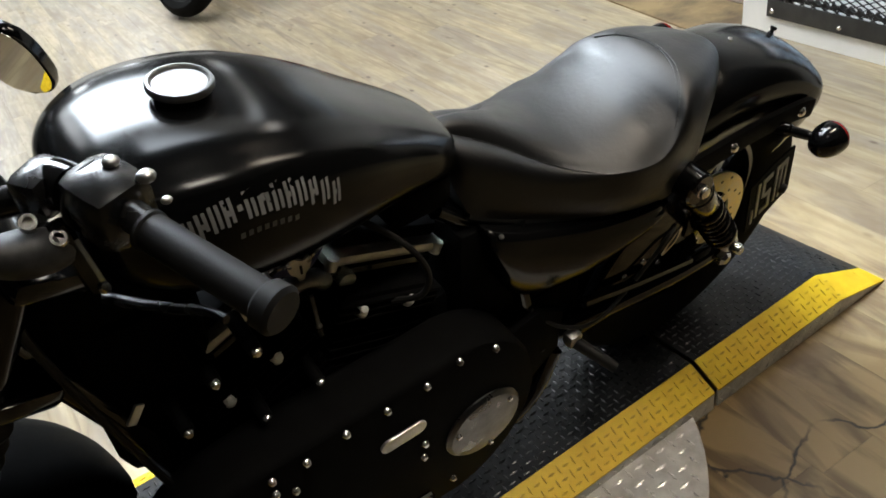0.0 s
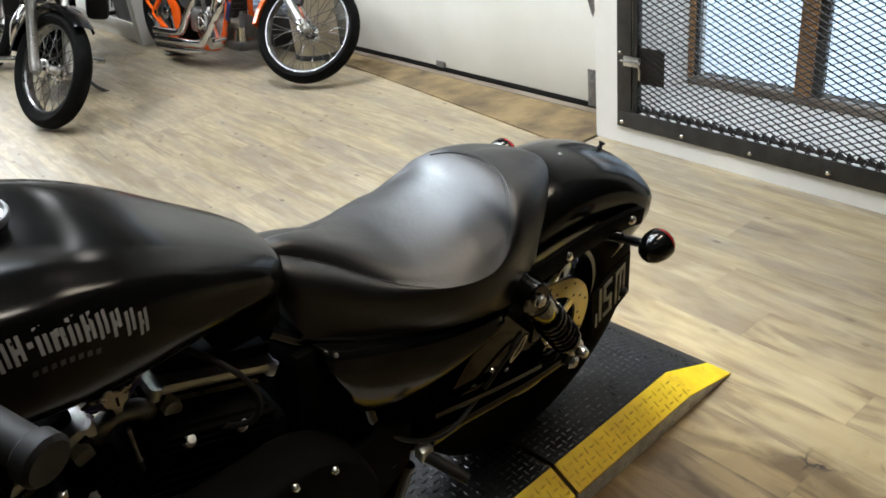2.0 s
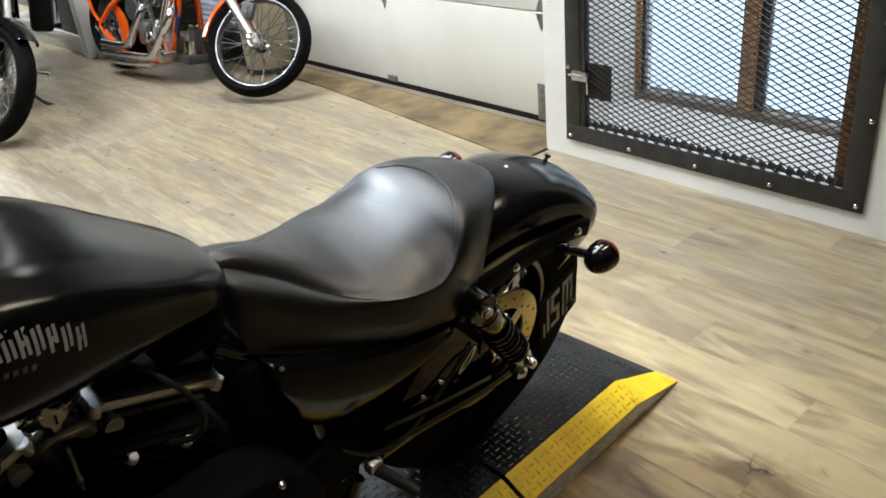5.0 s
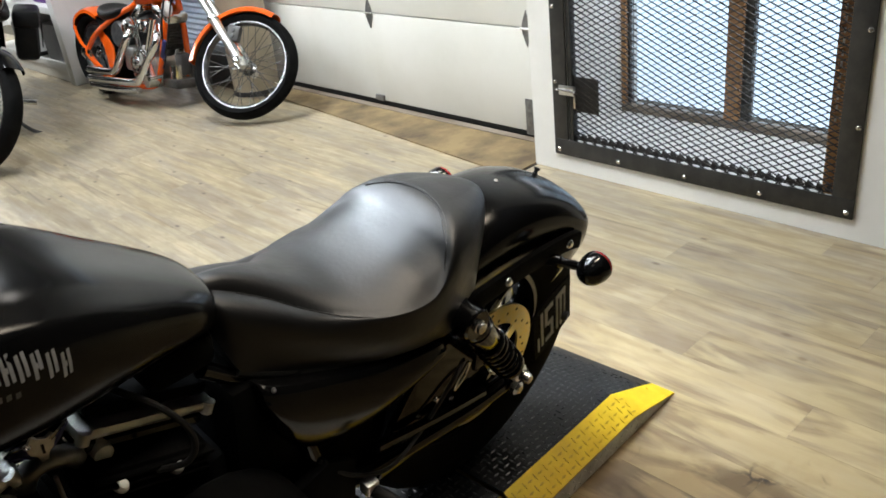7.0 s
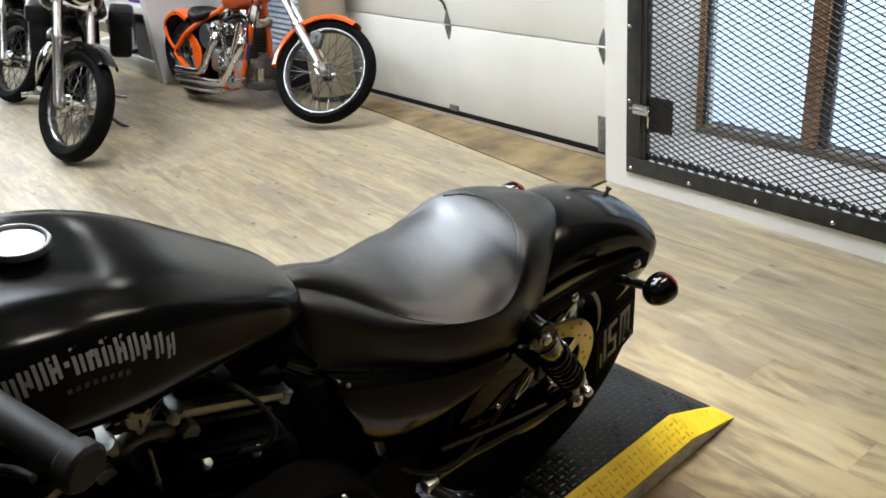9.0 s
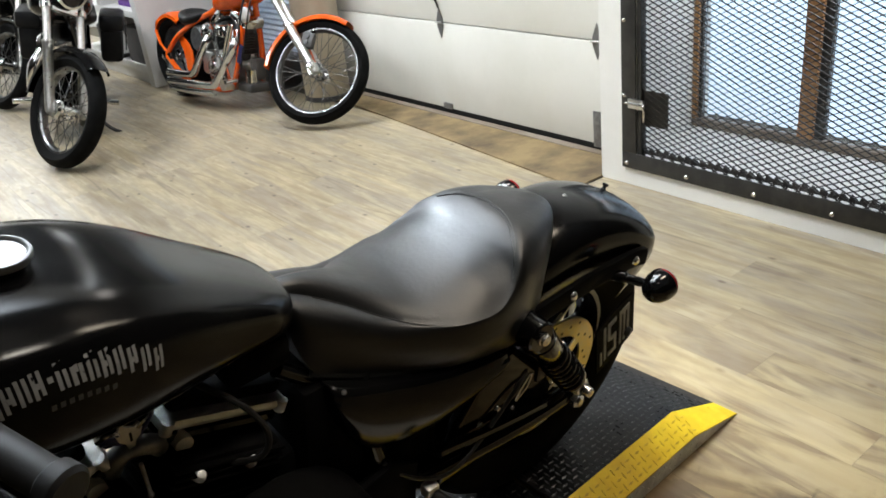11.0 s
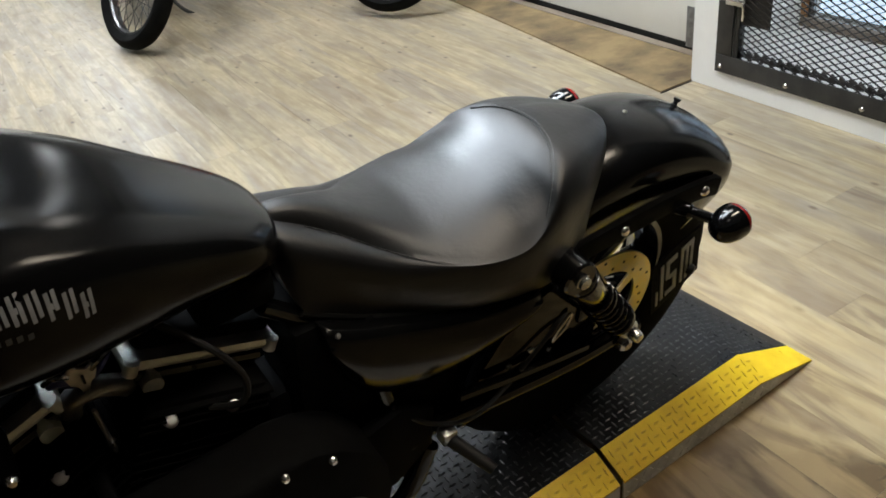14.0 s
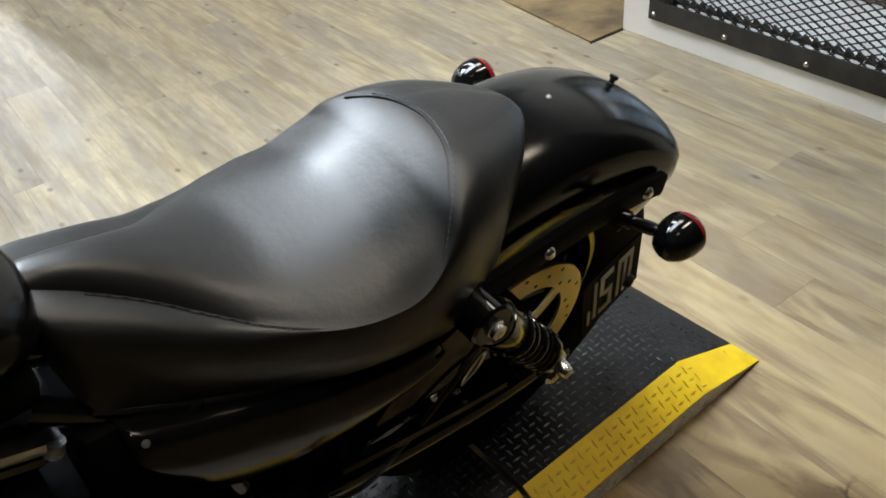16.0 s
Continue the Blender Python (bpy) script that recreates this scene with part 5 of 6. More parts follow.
# front end, turned a little to the left
STEER_P, STEER_D = Vector((0.035, 0, 0.86)), Vector((0.50, 0, 0.866))
TURNED = Matrix.Translation(STEER_P) @ Matrix.Rotation(radians(14), 4, STEER_D) @ Matrix.Translation(-STEER_P)
fe = (bike, TURNED)
fd = STEER_D.normalized()
for s in (-1, 1):
    a = FA + Vector((0.015, s * 0.090, 0.012))
    leg = part("fork_leg", lathe(BM(), [(0, -0.03), (0.020, -0.03), (0.024, -0.01), (0.024, 0.30), (0.021, 0.31), (0.0195, 0.31), (0.0195, 0.74), (0, 0.74)], a, fd, 20), M["gloss"], fe, "gloss black fork leg")
    part("fork_gaiter", lathe(BM(), [(0.021, 0.312)] + [(0.026 + 0.005 * (k % 2), 0.32 + k * 0.012) for k in range(18)] + [(0.021, 0.54)], a, fd, 18), M["rubber"], leg)
for h, nm in ((0.57, "lower_yoke"), (0.72, "upper_yoke")):
    c = FA + fd * h + Vector((0.02, 0, 0))
    mm = Matrix.Translation(c) @ Matrix.Rotation(radians(30), 4, "Y")
    part(nm, box(BM(), -0.030, 0.055, -0.125, 0.125, -0.014, 0.014, 0.010, m=mm), M["gloss"], fe)
wheel(fe, FA, (0, 1, 0), 0.331, 0.246, 0.050, 9, M["gloss"], M["gloss"], "front_wheel", discs=(-1,), label="gloss black cast front wheel")
bm = BM()
prof = [(-0.080, 0.330), (-0.082, 0.352), (-0.066, 0.371), (-0.036, 0.381), (0, 0.384), (0.036, 0.381), (0.066, 0.371), (0.082, 0.352), (0.080, 0.330)]
rings = []
for k in range(27):
    a = radians(8 + 122 * k / 26)
    e = min(1.0, (min(k, 26 - k) + 1.5) / 4)
    rings.append([bm.verts.new((FA.x + 0.012 + (0.38 - (0.38 - r) * (0.5 + 0.5 * e)) * math.cos(a), y * (0.8 + 0.2 * e), FA.z + (0.38 - (0.38 - r) * (0.5 + 0.5 * e)) * math.sin(a))) for y, r in prof + [(y * 0.96, r - 0.004) for y, r in prof[::-1]]])
skin(bm, rings)
part("front_fender", bm, M["wrinkle"], fe, "satin black front fender")
part("headlight", lathe(BM(), [(0, 0.10), (0.04, 0.09), (0.07, 0.05), (0.078, 0.0), (0.072, -0.03), (0, -0.04)], (-0.10, 0, 0.845), (1, 0, 0.1), 30), M["gloss"], fe, "black round headlight")

# handlebar in bike coordinates
hb = part("handlebar", tube(BM(), [(0.196, -0.195, 1.030), (0.165, -0.13, 1.035), (0.10, -0.07, 1.010), (0.055, -0.03, 0.985), (0.055, 0.03, 0.985), (0.075, 0.09, 1.010), (0.095, 0.16, 1.035), (0.10, 0.22, 1.035), (0.11, 0.34, 1.03)], 0.0145, 12), M["satin"], bike, "satin black handlebar")
gi, ge = Vector((0.194, -0.200, 1.030)), Vector((0.243, -0.333, 1.020))
part("grip", lathe(BM(), [(0, 0), (0.0185, 0.001), (0.0185, 0.004), (0.0165, 0.006), (0.0168, 0.122), (0.021, 0.126), (0.0215, 0.139), (0.018, 0.143), (0, 0.143)], gi, ge - gi, 28), M["rubber"], hb, "black rubber hand grip")
g2, g3 = Vector((0.11, 0.22, 1.034)), Vector((0.115, 0.355, 1.028))
part("grip", lathe(BM(), [(0, 0), (0.0185, 0.001), (0.0185, 0.004), (0.0165, 0.006), (0.0168, 0.122), (0.021, 0.126), (0.0215, 0.135), (0, 0.137)], g2, g3 - g2, 24), M["rubber"], hb, "black rubber hand grip")
bar_dir = (0.33, -0.94, -0.06)
sh = part("switch_housing", box(BM(), -0.034, 0.034, -0.031, 0.031, -0.036, 0.030, 0.020, m=basis((0.182, -0.152, 1.028), bar_dir)), M["satin"], hb, "rounded satin black switch housing")
part("housing_joint", lathe(BM(), [(0.0305, -0.0015), (0.0345, -0.0012), (0.0345, 0.0012), (0.0305, 0.0015)], (0.176, -0.135, 1.029), bar_dir, 28, closed=True), M["rubber"], sh)
for dx, dy, dz, r in ((0.030, -0.018, 0.026, 0.0085), (0.012, 0.006, 0.034, 0.0075), (0.036, -0.036, 0.010, 0.0050), (0.020, -0.050, -0.004, 0.0045)):
    part("switch_button", ellipsoid(BM(), Vector((0.182 + dx, -0.152 + dy, 1.030 + dz)), r, r * 0.9, r * 0.65, 14, 8), M["alu"], sh, "pale switch button")
pc = part("clutch_perch", box(BM(), -0.022, 0.022, -0.024, 0.024, -0.018, 0.018, 0.012, m=basis((0.142, -0.105, 1.034), (0.55, -0.83, 0.05))), M["satin"], hb, "black clutch lever perch")
part("lever_shroud", ellipsoid(BM(), (0.108, -0.140, 1.004), 0.042, 0.022, 0.021, 24, 14, Matrix.Rotation(radians(20), 4, "Y")), M["darkcast"], pc, "dull grey lever shroud")
part("perch_clamp", lathe(BM(), [(0.0125, -0.014), (0.021, -0.013), (0.022, 0.0), (0.021, 0.013), (0.0125, 0.014)], (0.155, -0.112, 1.035), (0.45, -0.89, 0.0), 24, closed=True), M["gloss"], pc)
lv = part("clutch_lever", tube(BM(), [(0.148, -0.150, 0.930), (0.166, -0.185, 0.943), (0.188, -0.228, 0.962), (0.205, -0.262, 0.980), (0.213, -0.285, 0.986)], lambda k: 0.0060 - 0.002 * k, 10), M["satin"], hb, "black clutch lever")
part("lever_pivot", tube(BM(), [(0.138, -0.138, 1.020), (0.142, -0.146, 0.980), (0.146, -0.150, 0.946)], 0.009, 10), M["gloss"], lv)
part("pivot_screw", lathe(BM(), [(0, 0.006), (0.004, 0.005), (0.006, 0)], (0.150, -0.158, 0.950), (0.2, -0.7, 0.7), 12), M["zinc"], lv)
for p in ((0.119, -0.138, 1.030), (0.134, -0.146, 1.010)):
    part("perch_bolt", lathe(BM(), [(0, 0.003), (0.004, 0.003), (0.0045, 0.008), (0.007, 0.008), (0.0085, 0.004), (0.0085, 0)], p, (0, -0.6, 0.8), 16), M["zinc"], pc)
part("clutch_cable", tube(BM(), [(0.13, -0.13, 1.025), (0.10, -0.11, 0.98), (0.07, -0.10, 0.90), (0.10, -0.11, 0.70), (0.14, -0.12, 0.50)], 0.005, 8), M["rubber"], hb)
MIR = Matrix.Translation((0.188, 0.225, 0.966)) @ Vector((-0.85, -0.90, -0.33)).to_track_quat("Z", "Y").to_matrix().to_4x4()


def mirror_outline(k):
    pts = []
    for i in range(32):
        a = 2 * math.pi * i / 32
        c, s = math.cos(a), math.sin(a)
        pts.append((k * (0.037 + 0.006 * s) * math.copysign(abs(c) ** 0.8, c), k * 0.056 * math.copysign(abs(s) ** 0.8, s)))
    return pts


def mirror_slab(k, h0, h1, bevel=0.0):
    return slab(BM(), mirror_outline(k), h0, h1, bevel, m=MIR @ Matrix.Rotation(math.pi / 2, 4, "X"))


mi = part("mirror", mirror_slab(1.0, -0.012, 0.002, 0.003), M["gloss"], hb, "black rounded mirror hung below the bar")
part("mirror_glass", mirror_slab(0.92, 0.0025, 0.0035), mirror_mat, mi, "mirror glass")
part("mirror_stem", tube(BM(), [(0.10, 0.19, 1.03), (0.14, 0.23, 1.02), (0.175, 0.245, 1.00), (0.192, 0.240, 0.98)], 0.006, 8), M["gloss"], mi)
part("brake_perch", box(BM(), -0.018, 0.018, -0.016, 0.016, -0.022, 0.022, 0.008, m=basis((0.105, 0.185, 1.030), (0.1, 1, 0))), M["gloss"], hb)

# ---------------------------------------------------------------- motorcycles parked behind


def frame_to(contact, heading, lean=10.0):
    """Pose of a parked motorcycle: local -x is ahead, contact is under the front axle."""
    h = Vector((heading[0], heading[1], 0)).normalized()
    ang = math.atan2(-h.y, -h.x)
    return Matrix.Translation((contact[0], contact[1], 0.001)) @ Matrix.Rotation(ang, 4, "Z") @ Matrix.Rotation(radians(lean), 4, "X")


def arc_fender(axle, r, hw, a0, a1, n=24, thick=0.004):
    bm = BM()
    prof = [(-hw, r - 0.035), (-hw * 0.98, r - 0.018), (-hw * 0.75, r - 0.005), (0, r), (hw * 0.75, r - 0.005), (hw * 0.98, r - 0.018), (hw, r - 0.035)]
    rings = []
    for k in range(n + 1):
        a = radians(a0 + (a1 - a0) * k / n)
        rings.append([bm.verts.new((axle[0] + q * math.cos(a), y, axle[2] + q * math.sin(a))) for y, q in prof + [(y * 0.95, q - thick) for y, q in prof[::-1]]])
    return skin(bm, rings)


def turned_group(parent, axle, rake, steer):
    d = Vector((math.sin(rake), 0, math.cos(rake)))
    p = Vector(axle) + Vector((0.06, 0, 0))
    return (parent, Matrix.Translation(p) @ Matrix.Rotation(steer, 4, d) @ Matrix.Translation(-p)), d


# orange chopper
chop = thing("motorcycle", None, None, "orange custom chopper with chrome spoked wheels and rigid frame", "motorcycle", "motorcycles", at=frame_to((2.535, 4.155), (0.09, -0.996), 9))
CF, CR = (0, 0, 0.318), (1.60, 0, 0.285)
o, d = turned_group(chop, CF, radians(45), radians(38))
wheel(o, CF, (0, 1, 0), 0.318, 0.262, 0.046, "spoke", M["rim"], M["chrome"], "front_wheel", discs=(), label="chrome spoked front wheel")
for s in (-1, 1):
    a = Vector(CF) + Vector((0, s * 0.085, 0))
    lg = part("fork_leg", lathe(BM(), [(0, -0.045), (0.018, -0.045), (0.026, -0.02), (0.026, 0.0), (0.027, 0.30), (0.023, 0.315), (0.0185, 0.32), (0.0185, 0.92), (0, 0.92)], a, d, 18), M["alu"], o, "satin silver fork leg")
    part("fork_collar", lathe(BM(), [(0.020, 0.300), (0.032, 0.303), (0.032, 0.328), (0.020, 0.332)], a, d, 18), M["chrome"], lg)
    part("axle_cap", lathe(BM(), [(0, 0.022), (0.016, 0.020), (0.024, 0.010), (0.024, 0)], a + Vector((0, s * 0.022, 0)), (0, s, 0), 18), M["chrome"], lg)
for h in (0.62, 0.80):
    part("fork_yoke", box(BM(), -0.035, 0.035, -0.115, 0.115, -0.014, 0.014, 0.008, m=Matrix.Translation(Vector(CF) + d * h) @ Matrix.Rotation(radians(45), 4, "Y")), M["chrome"], o)
ff = part("front_fender", arc_fender(CF, 0.346, 0.058, -6, 112), M["orange"], o, "orange front fender with a dark lip")
for s in (-1, 1):
    part("fender_stay", rod(BM(), (0.03, s * 0.057, 0.34), (0.22, s * 0.057, 0.575), 0.006), M["orange"], ff)
cp = part("brake_caliper", box(BM(), 0.035, 0.115, 0.052, 0.098, 0.425, 0.520, 0.014), M["dark"], o, "dark brake caliper")
for z in (0.455, 0.490):
    part("piston", lathe(BM(), [(0, 0.006), (0.012, 0.005), (0.014, 0)], (0.075, 0.098, z), (0, 1, 0), 14), M["darkcast"], cp)
part("axle", rod(BM(), (0, -0.12, 0.318), (0, 0.12, 0.318), 0.014), M["chrome"], o)
wheel(chop, CR, (0, 1, 0), 0.285, 0.205, 0.100, "spoke", M["rim"], M["chrome"], "rear_wheel", discs=(), label="chrome spoked rear wheel")
bm = BM()
rows = []
for k in range(25):
    a = radians(28 + 92 * k / 24)
    hw = 0.118 * (0.72 + 0.28 * math.sin(min(1.0, (k + 1) / 9) * math.pi / 2))
    rows.append([bm.verts.new((CR[0] + q * math.cos(a), y, CR[2] + q * math.sin(a))) for y, q in ((-hw, 0.262), (-hw, 0.285), (-hw * 0.82, 0.300), (-hw * 0.4, 0.308), (0, 0.310), (hw * 0.4, 0.308), (hw * 0.82, 0.300), (hw, 0.285), (hw, 0.262), (hw * 0.95, 0.262), (hw * 0.93, 0.282), (0, 0.303), (-hw * 0.93, 0.282), (-hw * 0.95, 0.262))])
rf = part("rear_fender", skin(bm, rows), M["orange"], chop, "glossy orange rear fender")
part("fender_brace", tube(BM(), [(1.60, 0.128, 0.30), (1.71, 0.124, 0.36), (1.795, 0.112, 0.45)], 0.011, 10), M["orange"], rf)
part("fender_skirt", slab(BM(), [(1.30, 0.20), (1.315, 0.34), (1.40, 0.43), (1.47, 0.46), (1.485, 0.40), (1.42, 0.33), (1.395, 0.20)], 0.085, 0.100, 0.004), M["orange"], rf, "orange side panel ahead of the wheel")
for s in (-1, 1):
    part("down_tube", tube(BM(), [(0.61, s * 0.015, 0.83), (0.67, s * 0.035, 0.69), (0.690, s * 0.070, 0.47), (0.715, s * 0.090, 0.31), (0.765, s * 0.098, 0.19), (0.86, s * 0.105, 0.125), (1.25, s * 0.120, 0.115), (1.45, s * 0.130, 0.19), (1.60, s * 0.135, 0.285)], 0.019, 12), M["orange"], chop, "orange frame tube")
    part("upper_tube", tube(BM(), [(0.90, s * 0.030, 0.70), (1.03, s * 0.070, 0.615), (1.225, s * 0.095, 0.54), (1.46, s * 0.120, 0.425), (1.60, s * 0.135, 0.300)], 0.018, 12), M["orange"], chop, "orange frame tube")
    part("axle_plate", slab(BM(), [(1.54, 0.25), (1.54, 0.31), (1.66, 0.32), (1.68, 0.27), (1.62, 0.24)], s * 0.140 - 0.006, s * 0.140 + 0.006, 0.003), M["chrome"], chop, "chrome axle plate")
part("backbone", tube(BM(), [(0.56, 0, 0.84), (0.75, 0, 0.76), (0.92, 0, 0.69)], 0.022, 10), M["orange"], chop)
part("seat_post", tube(BM(), [(1.10, 0, 0.58), (1.19, 0, 0.42), (1.22, 0, 0.16)], 0.018, 10), M["orange"], chop)
part("oil_tank", lathe(BM(), [(0, -0.11), (0.075, -0.11), (0.088, -0.095), (0.088, 0.095), (0.075, 0.11), (0, 0.11)], (1.21, 0, 0.43), (0, 1, 0), 28), M["darkcast"], chop, "dark round oil tank")
bm = BM()
rows = [(0.575, 0.05, 0.90, 0.79, 0.84), (0.62, 0.12, 0.94, 0.70, 0.82), (0.74, 0.155, 0.91, 0.645, 0.78), (0.87, 0.145, 0.83, 0.620, 0.73), (0.97, 0.100, 0.74, 0.612, 0.67), (1.03, 0.03, 0.67, 0.63, 0.65)]
skin(bm, [section(bm, *r, 0.85, 0.7, 28) for r in interp(rows, 4)])
part("fuel_tank", bm, M["orange"], chop, "orange teardrop fuel tank")
bm = BM()
rows = [(1.09, 0.05, 0.612, 0.575, 0.595), (1.13, 0.105, 0.608, 0.555, 0.585), (1.22, 0.140, 0.592, 0.520, 0.560), (1.32, 0.145, 0.592, 0.500, 0.550), (1.41, 0.125, 0.615, 0.505, 0.565), (1.46, 0.070, 0.612, 0.545, 0.585)]
skin(bm, [section(bm, *r, 0.8, 0.8, 24) for r in interp(rows, 4)])
part("seat", bm, M["leather"], chop, "black leather solo seat")


def vee_engine(parent, x0, z0, top, case):
    for sg in (-1, 1):
        th = sg * radians(22.5)
        up, fw = Vector((math.sin(th), 0, math.cos(th))), Vector((math.cos(th), 0, -math.sin(th)))
        fr = Matrix.Translation((x0, 0, z0)) @ Matrix((fw, Vector((0, 1, 0)), up)).transposed().to_4x4()
        c = part("cylinder", rod(BM(), fr @ Vector((0, 0, 0.10)), fr @ Vector((0, 0, 0.32)), 0.058, seg=20), case, parent, "finned engine cylinder")
        for k in range(8):
            part("fin", box(BM(), -0.075, 0.075, -0.08, 0.08, 0.15 + k * 0.019, 0.157 + k * 0.019, 0.001, m=fr), case, c)
        part("rocker_cover", box(BM(), -0.095, 0.095, -0.075, 0.075, 0.33, 0.40, 0.02, m=fr), top, parent, "bright rocker cover")
        for k in (-0.03, 0.0):
            part("pushrod_tube", rod(BM(), fr @ Vector((k, -0.085, 0.33)), Vector((x0 + sg * 0.05 + k, -0.09, z0 + 0.06)), 0.009), top, parent)


vee_engine(chop, 0.86, 0.245, M["chrome"], M["darkcast"])
part("crankcase", lathe(BM(), [(0, -0.12), (0.11, -0.12), (0.135, -0.09), (0.135, 0.10), (0.10, 0.12), (0, 0.12)], (0.90, 0, 0.245), (0, 1, 0), 28), M["alu"], chop, "polished crankcase")
cc = part("cam_cover", slab(BM(), [(0.775, 0.20), (0.80, 0.31), (0.87, 0.355), (0.96, 0.345), (1.01, 0.28), (0.99, 0.19), (0.90, 0.150), (0.82, 0.155)], 0.105, 0.150, 0.016), M["chrome"], chop, "chrome cam cover")
part("point_cover", lathe(BM(), [(0, 0.014), (0.030, 0.013), (0.040, 0.008), (0.042, 0)], (0.945, 0.150, 0.275), (0, 1, 0), 24), M["chrome"], cc)
for x, z in ((0.80, 0.215), (0.825, 0.30), (0.885, 0.335), (0.985, 0.235), (0.90, 0.168)):
    part("screw", lathe(BM(), [(0, 0.005), (0.005, 0.004), (0.006, 0)], (x, 0.150, z), (0, 1, 0), 8), M["zinc"], cc)
for x0, x1 in ((0.835, 0.745), (0.865, 0.785), (0.905, 0.985), (0.935, 1.025)):
    part("pushrod_cover", rod(BM(), (x0, 0.115, 0.33), (x1, 0.095, 0.545), 0.011, seg=10), M["chrome"], chop, "chrome pushrod tube")
part("gearbox", box(BM(), 1.03, 1.18, -0.10, 0.10, 0.20, 0.36, 0.03), M["alu"], chop)
part("oil_pump", rod(BM(), (0.795, 0.10, 0.165), (0.795, 0.17, 0.165), 0.036, seg=18), M["alu"], chop)
for nm, pts, r in (("exhaust_pipe", [(1.00, 0.105, 0.50), (0.975, 0.150, 0.455), (0.985, 0.175, 0.400), (1.065, 0.185, 0.300), (1.13, 0.185, 0.222), (1.22, 0.185, 0.196), (1.50, 0.190, 0.190)], 0.025),
                   ("exhaust_pipe", [(0.70, 0.100, 0.50), (0.640, 0.150, 0.455), (0.645, 0.175, 0.390), (0.74, 0.185, 0.290), (0.85, 0.185, 0.180), (0.96, 0.185, 0.150), (1.50, 0.190, 0.132)], 0.025),
                   ("exhaust_tail", [(0.90, 0.170, 0.105), (1.10, 0.175, 0.090), (1.50, 0.180, 0.080)], 0.022)):
    part(nm, tube(BM(), pts, r, 14), M["chrome"], chop, "chrome exhaust pipe")
ac = part("air_cleaner", lathe(BM(), [(0, 0.055), (0.030, 0.052), (0.054, 0.036), (0.060, 0.018), (0.058, 0), (0, 0)], (1.000, 0.115, 0.485), (0.1, 1, 0), 26), M["chrome"], chop, "chrome domed air cleaner")
for k in range(3):
    part("rib", lathe(BM(), [(0.0615 - 0.004 * k, 0.012 + 0.011 * k), (0.0635 - 0.005 * k, 0.014 + 0.011 * k), (0.0605 - 0.005 * k, 0.017 + 0.011 * k)], (1.000, 0.115, 0.485), (0.1, 1, 0), 26, closed=True), M["darkcast"], ac)
part("carburettor", box(BM(), 0.83, 0.92, 0.04, 0.13, 0.46, 0.54, 0.018), M["chrome"], chop)
part("oil_filter", rod(BM(), (0.665, 0.03, 0.185), (0.665, 0.03, 0.268), 0.040, seg=20), M["chrome"], chop, "chrome oil filter")
part("filter_mount", box(BM(), 0.60, 0.76, -0.085, 0.085, 0.125, 0.185, 0.02), M["dark"], chop)
part("front_box", box(BM(), 0.62, 0.70, -0.060, 0.020, 0.20, 0.34, 0.02), M["dark"], chop)
bm = BM()
box(bm, -0.020, 0.020, -0.010, 0.010, -0.062, 0.062, 0.009, m=Matrix.Translation((0.625, 0.125, 0.375)) @ Matrix.Rotation(radians(-24), 4, "Y"))
part("shop_rag", bm, M["blue"], chop, "dark blue cloth hung on the frame")
part("control_cable", tube(BM(), [(0.56, 0.08, 0.80), (0.575, 0.13, 0.62), (0.61, 0.135, 0.46), (0.64, 0.11, 0.33), (0.70, 0.10, 0.25)], 0.006, 8), M["rubber"], chop)
part("control_cable", tube(BM(), [(0.52, 0.05, 0.82), (0.50, 0.12, 0.64), (0.56, 0.13, 0.44), (0.66, 0.115, 0.30)], 0.005, 8), M["rubber"], chop)
part("kick_stand", tube(BM(), [(0.85, -0.14, 0.13), (0.82, -0.22, 0.07), (0.80, -0.27, 0.045)], 0.011, 8), M["chrome"], chop)
part("fluid_bottle", ellipsoid(BM(), (0.585, 0.095, 0.615), 0.032, 0.032, 0.048), M["shelf"], chop, "pale plastic fluid bottle")
part("foot_peg", rod(BM(), (0.70, 0.12, 0.205), (0.68, 0.215, 0.200), 0.014, seg=12), M["chrome"], chop, "chrome foot peg")


